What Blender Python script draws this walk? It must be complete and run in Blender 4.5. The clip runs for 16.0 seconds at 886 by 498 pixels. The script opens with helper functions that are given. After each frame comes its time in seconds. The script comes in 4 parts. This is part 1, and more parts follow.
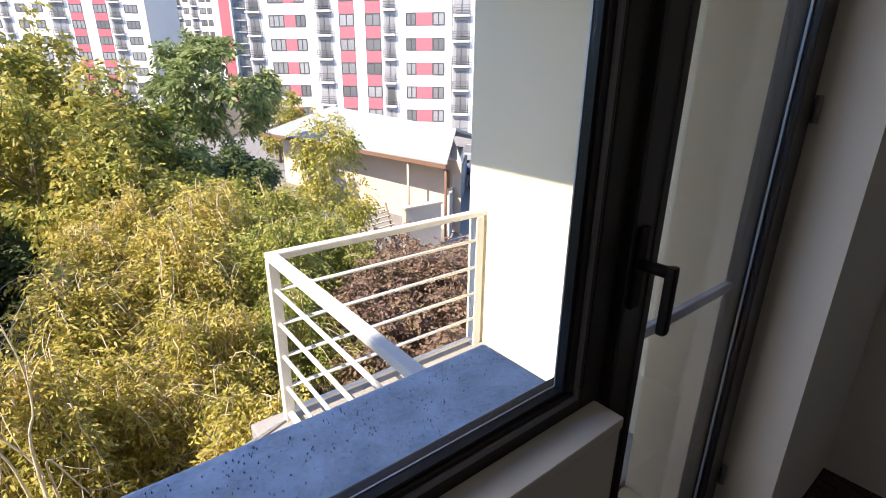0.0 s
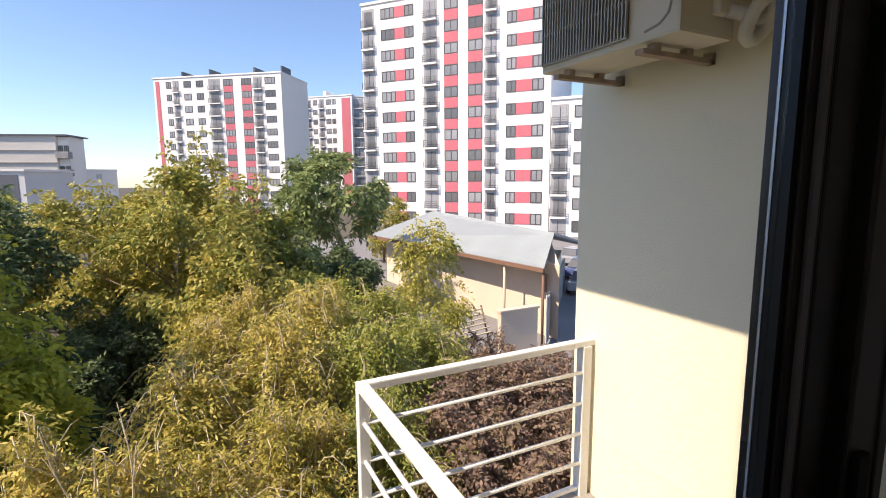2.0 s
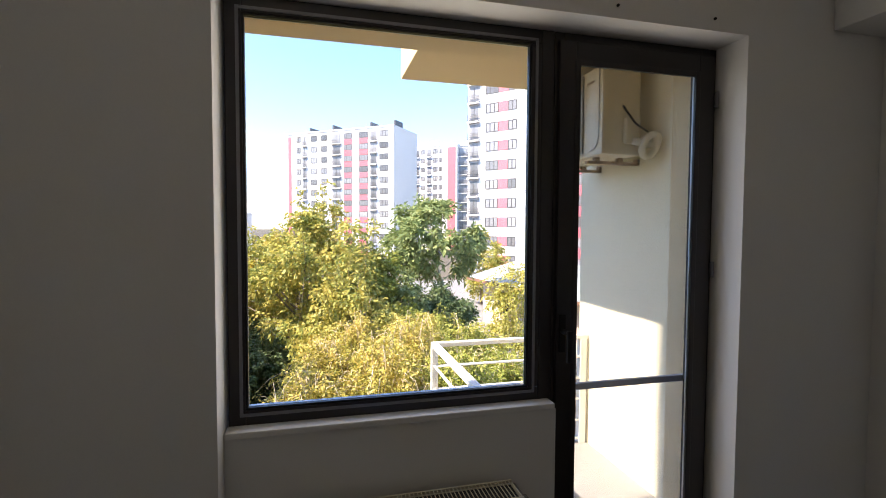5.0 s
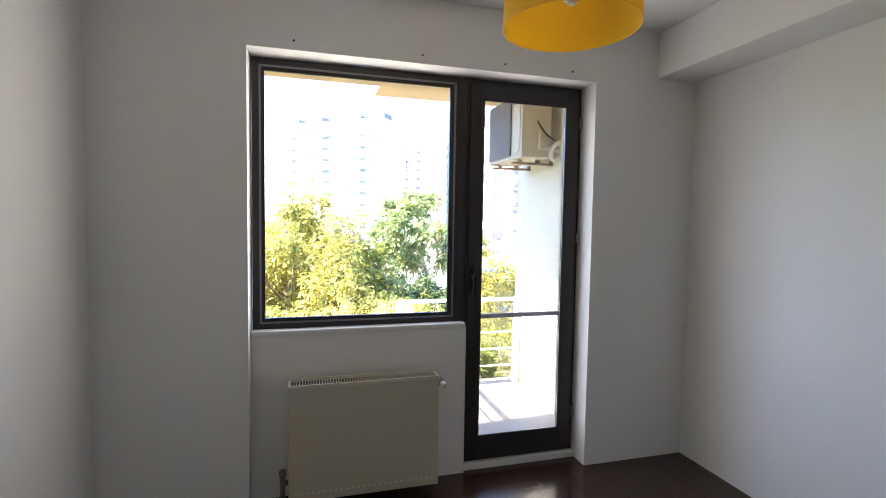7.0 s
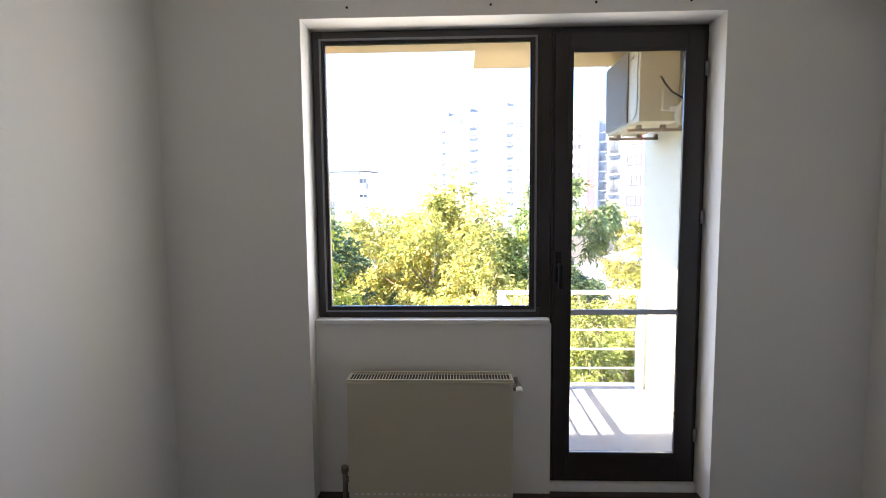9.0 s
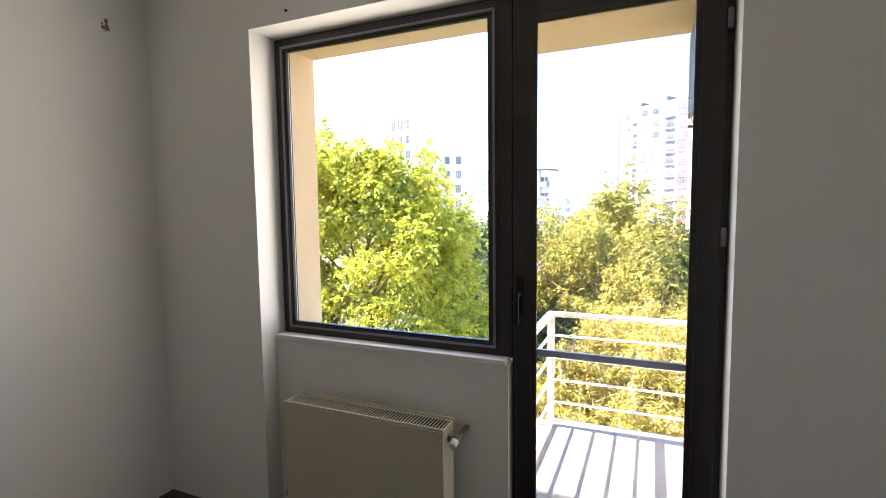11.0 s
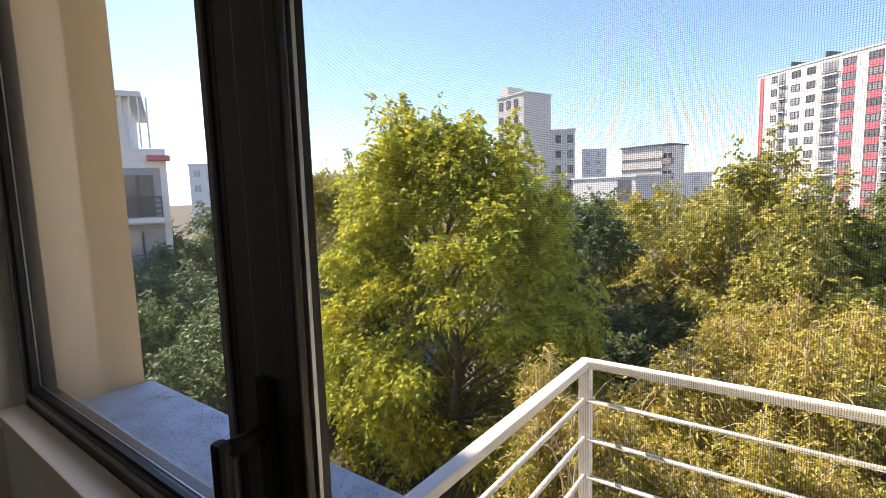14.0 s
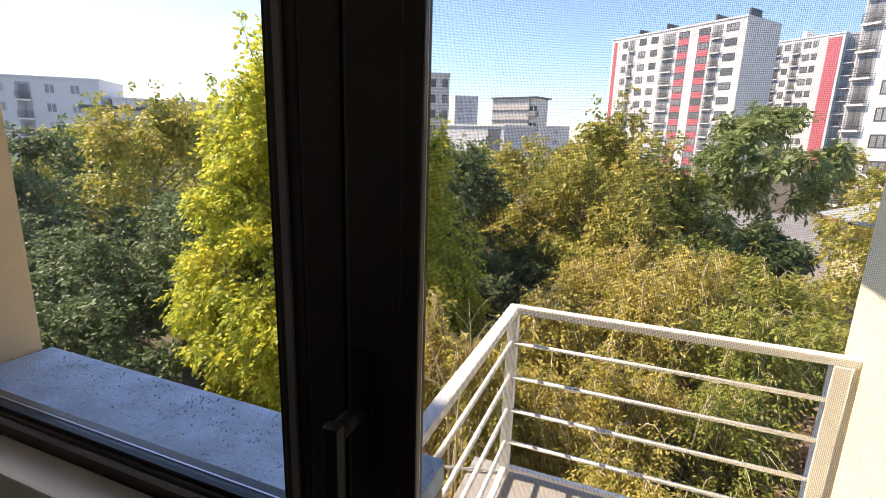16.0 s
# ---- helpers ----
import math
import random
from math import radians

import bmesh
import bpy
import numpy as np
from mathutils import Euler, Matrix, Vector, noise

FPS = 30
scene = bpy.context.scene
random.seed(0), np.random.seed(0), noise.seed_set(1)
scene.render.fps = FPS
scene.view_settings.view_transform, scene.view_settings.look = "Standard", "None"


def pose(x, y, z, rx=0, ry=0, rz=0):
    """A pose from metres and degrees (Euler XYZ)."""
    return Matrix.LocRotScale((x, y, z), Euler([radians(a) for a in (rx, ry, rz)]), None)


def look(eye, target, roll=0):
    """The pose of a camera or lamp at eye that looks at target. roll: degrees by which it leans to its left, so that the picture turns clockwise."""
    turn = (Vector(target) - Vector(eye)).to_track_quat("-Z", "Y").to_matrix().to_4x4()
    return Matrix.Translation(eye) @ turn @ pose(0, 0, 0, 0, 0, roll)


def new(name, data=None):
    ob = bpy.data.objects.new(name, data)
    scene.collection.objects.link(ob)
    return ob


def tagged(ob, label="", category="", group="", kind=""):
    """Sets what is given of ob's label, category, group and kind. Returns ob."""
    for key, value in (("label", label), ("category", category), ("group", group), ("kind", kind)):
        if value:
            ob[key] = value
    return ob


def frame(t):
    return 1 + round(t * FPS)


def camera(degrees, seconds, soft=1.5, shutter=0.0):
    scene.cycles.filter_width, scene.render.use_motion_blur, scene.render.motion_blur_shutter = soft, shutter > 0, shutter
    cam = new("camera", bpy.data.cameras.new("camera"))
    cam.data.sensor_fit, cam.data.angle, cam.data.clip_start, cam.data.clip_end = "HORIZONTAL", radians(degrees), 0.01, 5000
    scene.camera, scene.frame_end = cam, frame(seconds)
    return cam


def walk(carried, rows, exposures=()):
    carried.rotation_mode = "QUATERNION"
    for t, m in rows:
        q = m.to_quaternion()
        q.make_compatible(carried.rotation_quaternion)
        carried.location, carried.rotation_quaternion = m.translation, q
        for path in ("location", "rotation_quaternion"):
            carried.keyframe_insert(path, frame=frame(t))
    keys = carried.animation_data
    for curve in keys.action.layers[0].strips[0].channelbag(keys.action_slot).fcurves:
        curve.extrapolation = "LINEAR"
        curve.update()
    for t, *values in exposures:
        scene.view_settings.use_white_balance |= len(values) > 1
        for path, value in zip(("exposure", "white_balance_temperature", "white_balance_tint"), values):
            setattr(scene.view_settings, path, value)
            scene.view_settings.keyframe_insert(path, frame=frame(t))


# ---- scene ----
# camera
cam = camera(85.1, 16.0, soft=0.9)
PATH = [
    (0, (-0.657, -0.398, 1.396), (0.502, 1.088, 0.725), 0.5),
    (0.5, (-0.566, -0.334, 1.369), (0.384, 1.245, 0.591), -0.3),
    (1, (-0.508, -0.237, 1.357), (0.377, 1.328, 0.482), -1.1),
    (1.5, (-0.537, -0.23, 1.418), (0.387, 1.415, 0.756), -0.2),
    (2, (-0.589, -0.26, 1.474), (0.292, 1.515, 1.203), -0.4),
    (2.5, (-0.664, -0.259, 1.488), (-0.068, 1.646, 1.373), -1.0),
    (3, (-0.756, -0.339, 1.467), (-0.388, 1.625, 1.364), -0.8),
    (3.5, (-0.776, -0.673, 1.443), (-0.461, 1.300, 1.348), -0.1),
    (4, (-0.764, -1.013, 1.460), (-0.412, 0.954, 1.377), -0.3),
    (4.5, (-0.813, -1.334, 1.502), (-0.397, 0.621, 1.412), -0.2),
    (5, (-0.828, -1.611, 1.494), (-0.329, 0.324, 1.406), 0.3),
    (5.2, (-0.821, -1.719, 1.481), (-0.238, 0.191, 1.376), 1.0),
    (7.5, (-0.85, -2.602, 1.394), (-0.349, -0.67, 1.274), 0.8),
    (8, (-0.798, -2.586, 1.365), (-0.497, -0.616, 1.196), 0.0),
    (8.5, (-0.65, -2.432, 1.362), (-0.545, -0.441, 1.204), 0.2),
    (9, (-0.435, -2.278, 1.381), (-0.497, -0.286, 1.218), -0.5),
    (11.3, (0.568, -1.664, 1.432), (-0.292, 0.134, 1.259), -1.0),
    (11.5, (0.609, -1.591, 1.412), (-0.276, 0.193, 1.228), -1.3),
    (12, (0.632, -1.388, 1.376), (-0.262, 0.39, 1.18), -1.5),
    (12.5, (0.633, -1.131, 1.378), (-0.369, 0.587, 1.168), -2.0),
    (13, (0.649, -0.814, 1.398), (-0.501, 0.809, 1.189), -2.2),
    (13.5, (0.571, -0.536, 1.36), (-0.623, 1.054, 1.149), -2.4),
    (14.5, (0.482, -0.219, 1.388), (-0.7, 1.375, 1.141), -1.1),
    (15, (0.49, -0.228, 1.387), (-0.669, 1.367, 1.052), -0.9),
    (15.5, (0.484, -0.336, 1.391), (-0.467, 1.376, 0.983), 0.1),
    (16, (0.272, -0.418, 1.397), (-0.439, 1.395, 0.944), 1.8),
]
EXPOSURES = [(0, 1.08, 7150, 14), (1.0, 1.1, 7300, 14), (1.5, 0.92, 7350, 15), (2.0, 0.60, 7500, 15), (3.5, 0.20, 6950, 13), (4.0, 0.46, 6900, 13), (4.5, 1.0, 7200, 14), (5.2, 2.0, 7200, 13), (7.3, 3.18, 6500, 12),
             (9.2, 3.05, 6700, 12), (11.3, 2.92, 7200, 13), (12.5, 2.78, 7400, 14), (13.0, 2.35, 7500, 14), (13.5, 2.05, 7700, 14), (14.2, 1.20, 7900, 14), (16, 1.20, 7900, 14)]
walk(cam, [(t, look(eye, target, roll)) for t, eye, target, roll in PATH], EXPOSURES)

# light: late-morning sun from the side, clear sky
SUN_TO = Vector((-0.885, -0.0467, 1.0)).normalized()
world = bpy.data.worlds.new("sky")
scene.world = world
world.use_nodes = True
wn, wl = world.node_tree.nodes, world.node_tree.links
sky = wn.new("ShaderNodeTexSky")
sky.sky_type = "NISHITA"
sky.sun_disc = False
sky.sun_elevation = math.asin(SUN_TO.z)
sky.sun_rotation = math.atan2(SUN_TO.x, SUN_TO.y)
sky.air_density, sky.dust_density, sky.ozone_density = 1.0, 0.25, 2.5
wn["Background"].inputs["Strength"].default_value = 0.15
tint = wn.new("ShaderNodeVectorMath")
tint.operation = "MULTIPLY"
tint.inputs[1].default_value = (0.84, 0.98, 1.20)
wl.new(sky.outputs[0], tint.inputs[0])
wl.new(tint.outputs[0], wn["Background"].inputs["Color"])
sun = new("sun", bpy.data.lights.new("sun", "SUN"))
sun.data.energy, sun.data.angle, sun.data.color = 5.0, radians(0.5), (1.0, 0.93, 0.82)
sun.matrix_world = look(SUN_TO * 60, (0, 0, 0))


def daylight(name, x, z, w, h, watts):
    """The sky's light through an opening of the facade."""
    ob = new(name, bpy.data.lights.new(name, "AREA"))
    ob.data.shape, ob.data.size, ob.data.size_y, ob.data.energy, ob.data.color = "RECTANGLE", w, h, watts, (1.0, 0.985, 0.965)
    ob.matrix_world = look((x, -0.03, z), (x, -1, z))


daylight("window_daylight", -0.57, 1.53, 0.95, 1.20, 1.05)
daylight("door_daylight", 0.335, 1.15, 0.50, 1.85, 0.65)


# ---- materials ----
def mat(name, color, rough=0.6, metal=0.0, vary=0.06, scale=3.0, fine=60.0, bump=0.1, spread=0.0, spec=0.5):
    """A surface with blotches, grain and fine relief; spread varies it from piece to piece."""
    m = bpy.data.materials.new(name)
    m.use_nodes = True
    n, l = m.node_tree.nodes, m.node_tree.links
    b = n["Principled BSDF"]
    b.inputs["Roughness"].default_value, b.inputs["Metallic"].default_value = rough, metal
    b.inputs["Specular IOR Level"].default_value = spec
    pos = n.new("ShaderNodeTexCoord")
    big, small = n.new("ShaderNodeTexNoise"), n.new("ShaderNodeTexNoise")
    big.inputs["Scale"].default_value, big.inputs["Detail"].default_value = scale, 5
    small.inputs["Scale"].default_value, small.inputs["Detail"].default_value = fine, 3
    l.new(pos.outputs["Object"], big.inputs["Vector"])
    l.new(pos.outputs["Object"], small.inputs["Vector"])
    add = n.new("ShaderNodeMath")
    add.operation = "MULTIPLY_ADD"
    l.new(small.outputs["Fac"], add.inputs[0])
    add.inputs[1].default_value = 0.5
    l.new(big.outputs["Fac"], add.inputs[2])
    ramp = n.new("ShaderNodeMapRange")
    ramp.inputs["From Min"].default_value, ramp.inputs["From Max"].default_value = 0.45, 1.05
    ramp.inputs["To Min"].default_value, ramp.inputs["To Max"].default_value = 1 - vary, 1 + vary
    l.new(add.outputs[0], ramp.inputs["Value"])
    last = ramp.outputs[0]
    if spread:
        info, sp = n.new("ShaderNodeObjectInfo"), n.new("ShaderNodeMapRange")
        sp.inputs["To Min"].default_value, sp.inputs["To Max"].default_value = 1 - spread, 1 + spread
        l.new(info.outputs["Random"], sp.inputs["Value"])
        mul = n.new("ShaderNodeMath")
        mul.operation = "MULTIPLY"
        l.new(last, mul.inputs[0])
        l.new(sp.outputs[0], mul.inputs[1])
        last = mul.outputs[0]
    mix = n.new("ShaderNodeVectorMath")
    mix.operation = "SCALE"
    mix.inputs[0].default_value = color
    l.new(last, mix.inputs["Scale"])
    l.new(mix.outputs[0], b.inputs["Base Color"])
    if bump:
        bp = n.new("ShaderNodeBump")
        bp.inputs["Strength"].default_value, bp.inputs["Distance"].default_value = bump, 0.004
        l.new(small.outputs["Fac"], bp.inputs["Height"])
        l.new(bp.outputs[0], b.inputs["Normal"])
    return m


def leaf_mat(name, colors, glow=0.34):
    """Leaves, each of its own tint, that let some light through."""
    m = bpy.data.materials.new(name)
    m.use_nodes = True
    n, l = m.node_tree.nodes, m.node_tree.links
    b = n["Principled BSDF"]
    b.inputs["Roughness"].default_value = 0.55
    b.inputs["Specular IOR Level"].default_value = 0.3
    geo, ramp = n.new("ShaderNodeNewGeometry"), n.new("ShaderNodeValToRGB")
    while len(ramp.color_ramp.elements) < len(colors):
        ramp.color_ramp.elements.new(0.5)
    for i, c in enumerate(colors):
        ramp.color_ramp.elements[i].position = i / (len(colors) - 1)
        ramp.color_ramp.elements[i].color = (*c, 1)
    pos, big = n.new("ShaderNodeTexCoord"), n.new("ShaderNodeTexNoise")
    big.inputs["Scale"].default_value, big.inputs["Detail"].default_value = 0.9, 3
    l.new(pos.outputs["Object"], big.inputs["Vector"])
    mixv = n.new("ShaderNodeMath")
    mixv.operation = "MULTIPLY_ADD"
    l.new(geo.outputs["Random Per Island"], mixv.inputs[0])
    mixv.inputs[1].default_value = 0.6
    off = n.new("ShaderNodeMapRange")
    off.inputs["From Min"].default_value, off.inputs["From Max"].default_value = 0.3, 0.7
    off.inputs["To Min"].default_value, off.inputs["To Max"].default_value = 0.05, 0.55
    l.new(big.outputs["Fac"], off.inputs["Value"])
    l.new(off.outputs[0], mixv.inputs[2])
    l.new(mixv.outputs[0], ramp.inputs["Fac"])
    l.new(ramp.outputs["Color"], b.inputs["Base Color"])
    tr, mix = n.new("ShaderNodeBsdfTranslucent"), n.new("ShaderNodeMixShader")
    l.new(ramp.outputs["Color"], tr.inputs["Color"])
    mix.inputs["Fac"].default_value = glow
    l.new(b.outputs[0], mix.inputs[1])
    l.new(tr.outputs[0], mix.inputs[2])
    l.new(mix.outputs[0], n["Material Output"].inputs["Surface"])
    return m


def glass_mat(name, tint=(1, 1, 1), clear=0.94):
    """Thin pane: mostly clear, glossy at a slant."""
    m = bpy.data.materials.new(name)
    m.use_nodes = True
    n, l = m.node_tree.nodes, m.node_tree.links
    n.remove(n["Principled BSDF"])
    tr, gl, mix, fr, pw, cv = (n.new("ShaderNodeBsdfTransparent"), n.new("ShaderNodeBsdfGlossy"), n.new("ShaderNodeMixShader"), n.new("ShaderNodeLayerWeight"), n.new("ShaderNodeMath"), n.new("ShaderNodeMapRange"))
    tr.inputs["Color"].default_value = (*[c * clear for c in tint], 1)
    gl.inputs["Roughness"].default_value = 0.02
    pw.operation = "POWER"
    pw.inputs[1].default_value = 4.0
    l.new(fr.outputs["Facing"], pw.inputs[0])
    cv.inputs["To Min"].default_value, cv.inputs["To Max"].default_value = 0.02, 0.7
    l.new(pw.outputs[0], cv.inputs["Value"])
    l.new(cv.outputs[0], mix.inputs["Fac"])
    l.new(tr.outputs[0], mix.inputs[1])
    l.new(gl.outputs[0], mix.inputs[2])
    l.new(mix.outputs[0], n["Material Output"].inputs["Surface"])
    return m


def net_mat(name, color, cover):
    m = bpy.data.materials.new(name)
    m.use_nodes = True
    n, l = m.node_tree.nodes, m.node_tree.links
    n.remove(n["Principled BSDF"])
    tr, df, mix = n.new("ShaderNodeBsdfTransparent"), n.new("ShaderNodeBsdfDiffuse"), n.new("ShaderNodeMixShader")
    df.inputs["Color"].default_value = (*color, 1)
    pos, wave, wave2 = n.new("ShaderNodeTexCoord"), n.new("ShaderNodeTexWave"), n.new("ShaderNodeTexWave")
    wave.bands_direction, wave2.bands_direction = "X", "Z"
    for w in (wave, wave2):
        w.inputs["Scale"].default_value = 220.0
        l.new(pos.outputs["Object"], w.inputs["Vector"])
    mx = n.new("ShaderNodeMath")
    mx.operation = "MAXIMUM"
    l.new(wave.outputs["Fac"], mx.inputs[0])
    l.new(wave2.outputs["Fac"], mx.inputs[1])
    rng = n.new("ShaderNodeMapRange")
    rng.inputs["From Min"].default_value, rng.inputs["From Max"].default_value = 0.55, 1.0
    rng.inputs["To Min"].default_value, rng.inputs["To Max"].default_value = 0.0, cover
    l.new(mx.outputs[0], rng.inputs["Value"])
    l.new(rng.outputs[0], mix.inputs["Fac"])
    l.new(tr.outputs[0], mix.inputs[1])
    l.new(df.outputs[0], mix.inputs[2])
    l.new(mix.outputs[0], n["Material Output"].inputs["Surface"])
    return m


M_PLASTER = mat("interior_plaster", (0.78, 0.77, 0.745), 0.85, vary=0.03, scale=1.2, fine=180, bump=0.08, spec=0.2)
M_CEIL = mat("ceiling_paint", (0.80, 0.79, 0.77), 0.9, vary=0.02, scale=1.0, fine=150, bump=0.05, spec=0.2)
M_FLOOR = mat("dark_laminate", (0.032, 0.017, 0.013), 0.22, vary=0.35, scale=4, fine=35, bump=0.05, spread=0.25)
M_JOINT = mat("floor_joint", (0.012, 0.008, 0.006), 0.6)
M_FRAME = mat("brown_pvc", (0.021, 0.017, 0.018), 0.38, vary=0.12, scale=6, fine=200, bump=0.03)
M_GASKET = mat("rubber_gasket", (0.008, 0.008, 0.009), 0.5)
M_SPACER = mat("aluminium_spacer", (0.62, 0.63, 0.65), 0.4, 0.6, vary=0.03)
# grey of the hinges and of the window frame's painted lit edge
M_EDGE_HINGE = mat("lit_edge_and_hinge_grey", (0.20, 0.20, 0.22), 0.45, vary=0.05)
M_BLACK = mat("black_metal", (0.010, 0.010, 0.011), 0.6, spec=0.25)
M_GLASS = glass_mat("window_glass", clear=0.95)
M_NET = net_mat("insect_net", (0.30, 0.29, 0.27), 0.32)
M_ALU = mat("grey_aluminium", (0.60, 0.60, 0.65), 0.5, 0.15, vary=0.04)
M_WHITE_STEEL = mat("white_painted_steel", (0.79, 0.79, 0.785), 0.4, vary=0.06, scale=8, fine=120, bump=0.06)
M_RENDER = mat("beige_render", (0.76, 0.60, 0.385), 0.92, vary=0.05, scale=1.3, fine=220, bump=0.25, spec=0.15)
M_RENDER_PALE = mat("cream_render", (0.86, 0.785, 0.60), 0.92, vary=0.05, scale=1.1, fine=220, bump=0.25, spec=0.15)
# grey concrete and its pits, with the skylight's blue put into the base colours
M_CONCRETE = mat("sky_tinted_concrete", (0.51, 0.63, 0.77), 0.80, vary=0.30, scale=14, fine=110, bump=0.5, spec=0.2)
M_PIT = mat("sill_pit", (0.22, 0.27, 0.35), 0.95)
M_DECK = mat("balcony_screed", (0.335, 0.32, 0.31), 0.85, vary=0.12, scale=3, fine=120, bump=0.3, spec=0.2)
M_RADIATOR = mat("cream_enamel", (0.56, 0.51, 0.40), 0.35, vary=0.02, scale=2, fine=90, bump=0.02)
M_VALVE = mat("valve_white", (0.75, 0.75, 0.74), 0.4)
M_BRASS = mat("valve_metal", (0.20, 0.18, 0.165), 0.45, 0.7)
M_SHADE = leaf_mat("yellow_fabric", [(0.92, 0.64, 0.07), (0.96, 0.70, 0.10)], 0.5)
M_AC = mat("aged_white_metal", (0.70, 0.63, 0.49), 0.5, vary=0.06, scale=4, fine=60, bump=0.05)
M_GRILLE = mat("grille_plastic", (0.40, 0.375, 0.33), 0.5)
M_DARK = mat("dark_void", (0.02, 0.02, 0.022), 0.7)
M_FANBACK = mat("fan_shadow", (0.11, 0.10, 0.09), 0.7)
M_HOSE = mat("hose_foam", (0.66, 0.62, 0.52), 0.7)
M_RUST = mat("rusty_paint", (0.40, 0.29, 0.21), 0.8, vary=0.35, scale=18, fine=90, bump=0.2)
M_STAIN = mat("wall_stain", (0.30, 0.26, 0.20), 0.9, vary=0.3, scale=20)
M_GROUND = mat("dry_ground", (0.095, 0.078, 0.056), 0.95, vary=0.35, scale=0.25, fine=8, bump=0.4)
M_ASPHALT = mat("asphalt", (0.23, 0.22, 0.22), 0.9, vary=0.2, scale=0.4, fine=20, bump=0.3)
M_BARK = mat("bark", (0.20, 0.16, 0.12), 0.9, vary=0.3, scale=6, fine=40, bump=0.5)
M_TWIG = mat("pale_twig", (0.62, 0.51, 0.36), 0.85, vary=0.2, scale=8, fine=40, bump=0.3)
L_GREEN = leaf_mat("maple_leaf", [(0.160, 0.215, 0.048), (0.340, 0.390, 0.062), (0.520, 0.530, 0.075), (0.720, 0.620, 0.085)], 0.50)
L_GOLD = leaf_mat("willow_leaf", [(0.120, 0.135, 0.030), (0.325, 0.312, 0.062), (0.520, 0.430, 0.095), (0.750, 0.575, 0.200)])
L_BIRCH = leaf_mat("birch_leaf", [(0.150, 0.190, 0.040), (0.330, 0.340, 0.070), (0.520, 0.470, 0.110), (0.700, 0.580, 0.180)])
L_OLIVE = leaf_mat("olive_leaf", [(0.100, 0.140, 0.045), (0.270, 0.300, 0.075), (0.470, 0.420, 0.098), (0.660, 0.520, 0.150)])
L_MOSS = leaf_mat("moss_leaf", [(0.095, 0.135, 0.034), (0.21, 0.26, 0.055), (0.36, 0.37, 0.078), (0.48, 0.44, 0.11)])
L_DARK = leaf_mat("dark_leaf", [(0.050, 0.088, 0.040), (0.085, 0.135, 0.056), (0.135, 0.190, 0.080), (0.270, 0.310, 0.165)])
L_BROWN = leaf_mat("russet_leaf", [(0.110, 0.078, 0.056), (0.225, 0.145, 0.105), (0.350, 0.235, 0.180), (0.270, 0.220, 0.115)])
L_FEATHER = leaf_mat("feather_leaf", [(0.100, 0.145, 0.058), (0.175, 0.235, 0.088), (0.285, 0.340, 0.130), (0.420, 0.445, 0.195)], 0.34)
M_TOWER = mat("white_facade", (0.80, 0.78, 0.76), 0.85, vary=0.03, scale=0.3, fine=3, bump=0)
# red paled towards pink, so that distance haze sits in the colour
M_RED = mat("red_panel", (0.60, 0.155, 0.19), 0.75, vary=0.06, scale=0.5, fine=3, bump=0)
M_GREYSIDE = mat("grey_facade", (0.86, 0.81, 0.75), 0.85, vary=0.05, scale=0.3, fine=3, bump=0)
M_PANE = mat("far_glass", (0.25, 0.25, 0.26), 0.15, vary=0.3, scale=0.5, bump=0, spread=0.5)
# panes lightened to imitate haze before the farthest blocks
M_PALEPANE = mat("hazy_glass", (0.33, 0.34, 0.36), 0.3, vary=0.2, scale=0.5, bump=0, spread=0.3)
M_FARFRAME = mat("far_frame", (0.085, 0.082, 0.085), 0.6, bump=0)
M_BALC = mat("balcony_rail_dark", (0.105, 0.11, 0.125), 0.5, vary=0.2, bump=0, spread=0.3)
# white wall darkened to grey: the loggias' shade is put into the colour
M_LOGGIA_SHADE = mat("loggia_shade_grey", (0.36, 0.355, 0.365), 0.85, vary=0.05, scale=0.5, bump=0)
M_ROOF = mat("grey_roof_sheet", (0.33, 0.36, 0.36), 0.6, vary=0.10, scale=0.8, fine=12, bump=0.15)
M_HOUSE = mat("peach_render", (0.72, 0.58, 0.46), 0.9, vary=0.08, scale=0.7, fine=20, bump=0.2)
M_FASCIA = mat("brown_fascia", (0.24, 0.13, 0.085), 0.7)
M_CAR1 = mat("blue_car_paint", (0.11, 0.15, 0.34), 0.25, 0.3)
M_CAR2 = mat("silver_car_paint", (0.55, 0.56, 0.58), 0.3, 0.5)
# pale wall colour; on the far blocks it stands in for haze
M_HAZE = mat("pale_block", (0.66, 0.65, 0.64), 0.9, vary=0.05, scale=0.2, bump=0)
M_FENCE = mat("weathered_boards", (0.30, 0.29, 0.28), 0.9, vary=0.35, scale=2.5, fine=14, bump=0.2, spread=0.15)
M_PINK = mat("pale_plaster_block", (0.66, 0.62, 0.57), 0.9, vary=0.05, scale=0.2, bump=0)


# ---- builders ----
def bm_box(bm, x0, x1, y0, y1, z0, z1, bevel=0.0, mi=0):
    g = bmesh.ops.create_cube(bm, size=1.0, matrix=Matrix.Translation(((x0 + x1) / 2, (y0 + y1) / 2, (z0 + z1) / 2)) @ Matrix.Diagonal((x1 - x0, y1 - y0, z1 - z0, 1)))
    faces = {f for v in g["verts"] for f in v.link_faces}
    for f in faces:
        f.material_index = mi
    if bevel:
        edges = {e for v in g["verts"] for e in v.link_edges}
        r = bmesh.ops.bevel(bm, geom=list(edges), offset=bevel, segments=2, affect="EDGES", profile=0.6)
        for f in r["faces"]:
            f.material_index = mi
    return bm


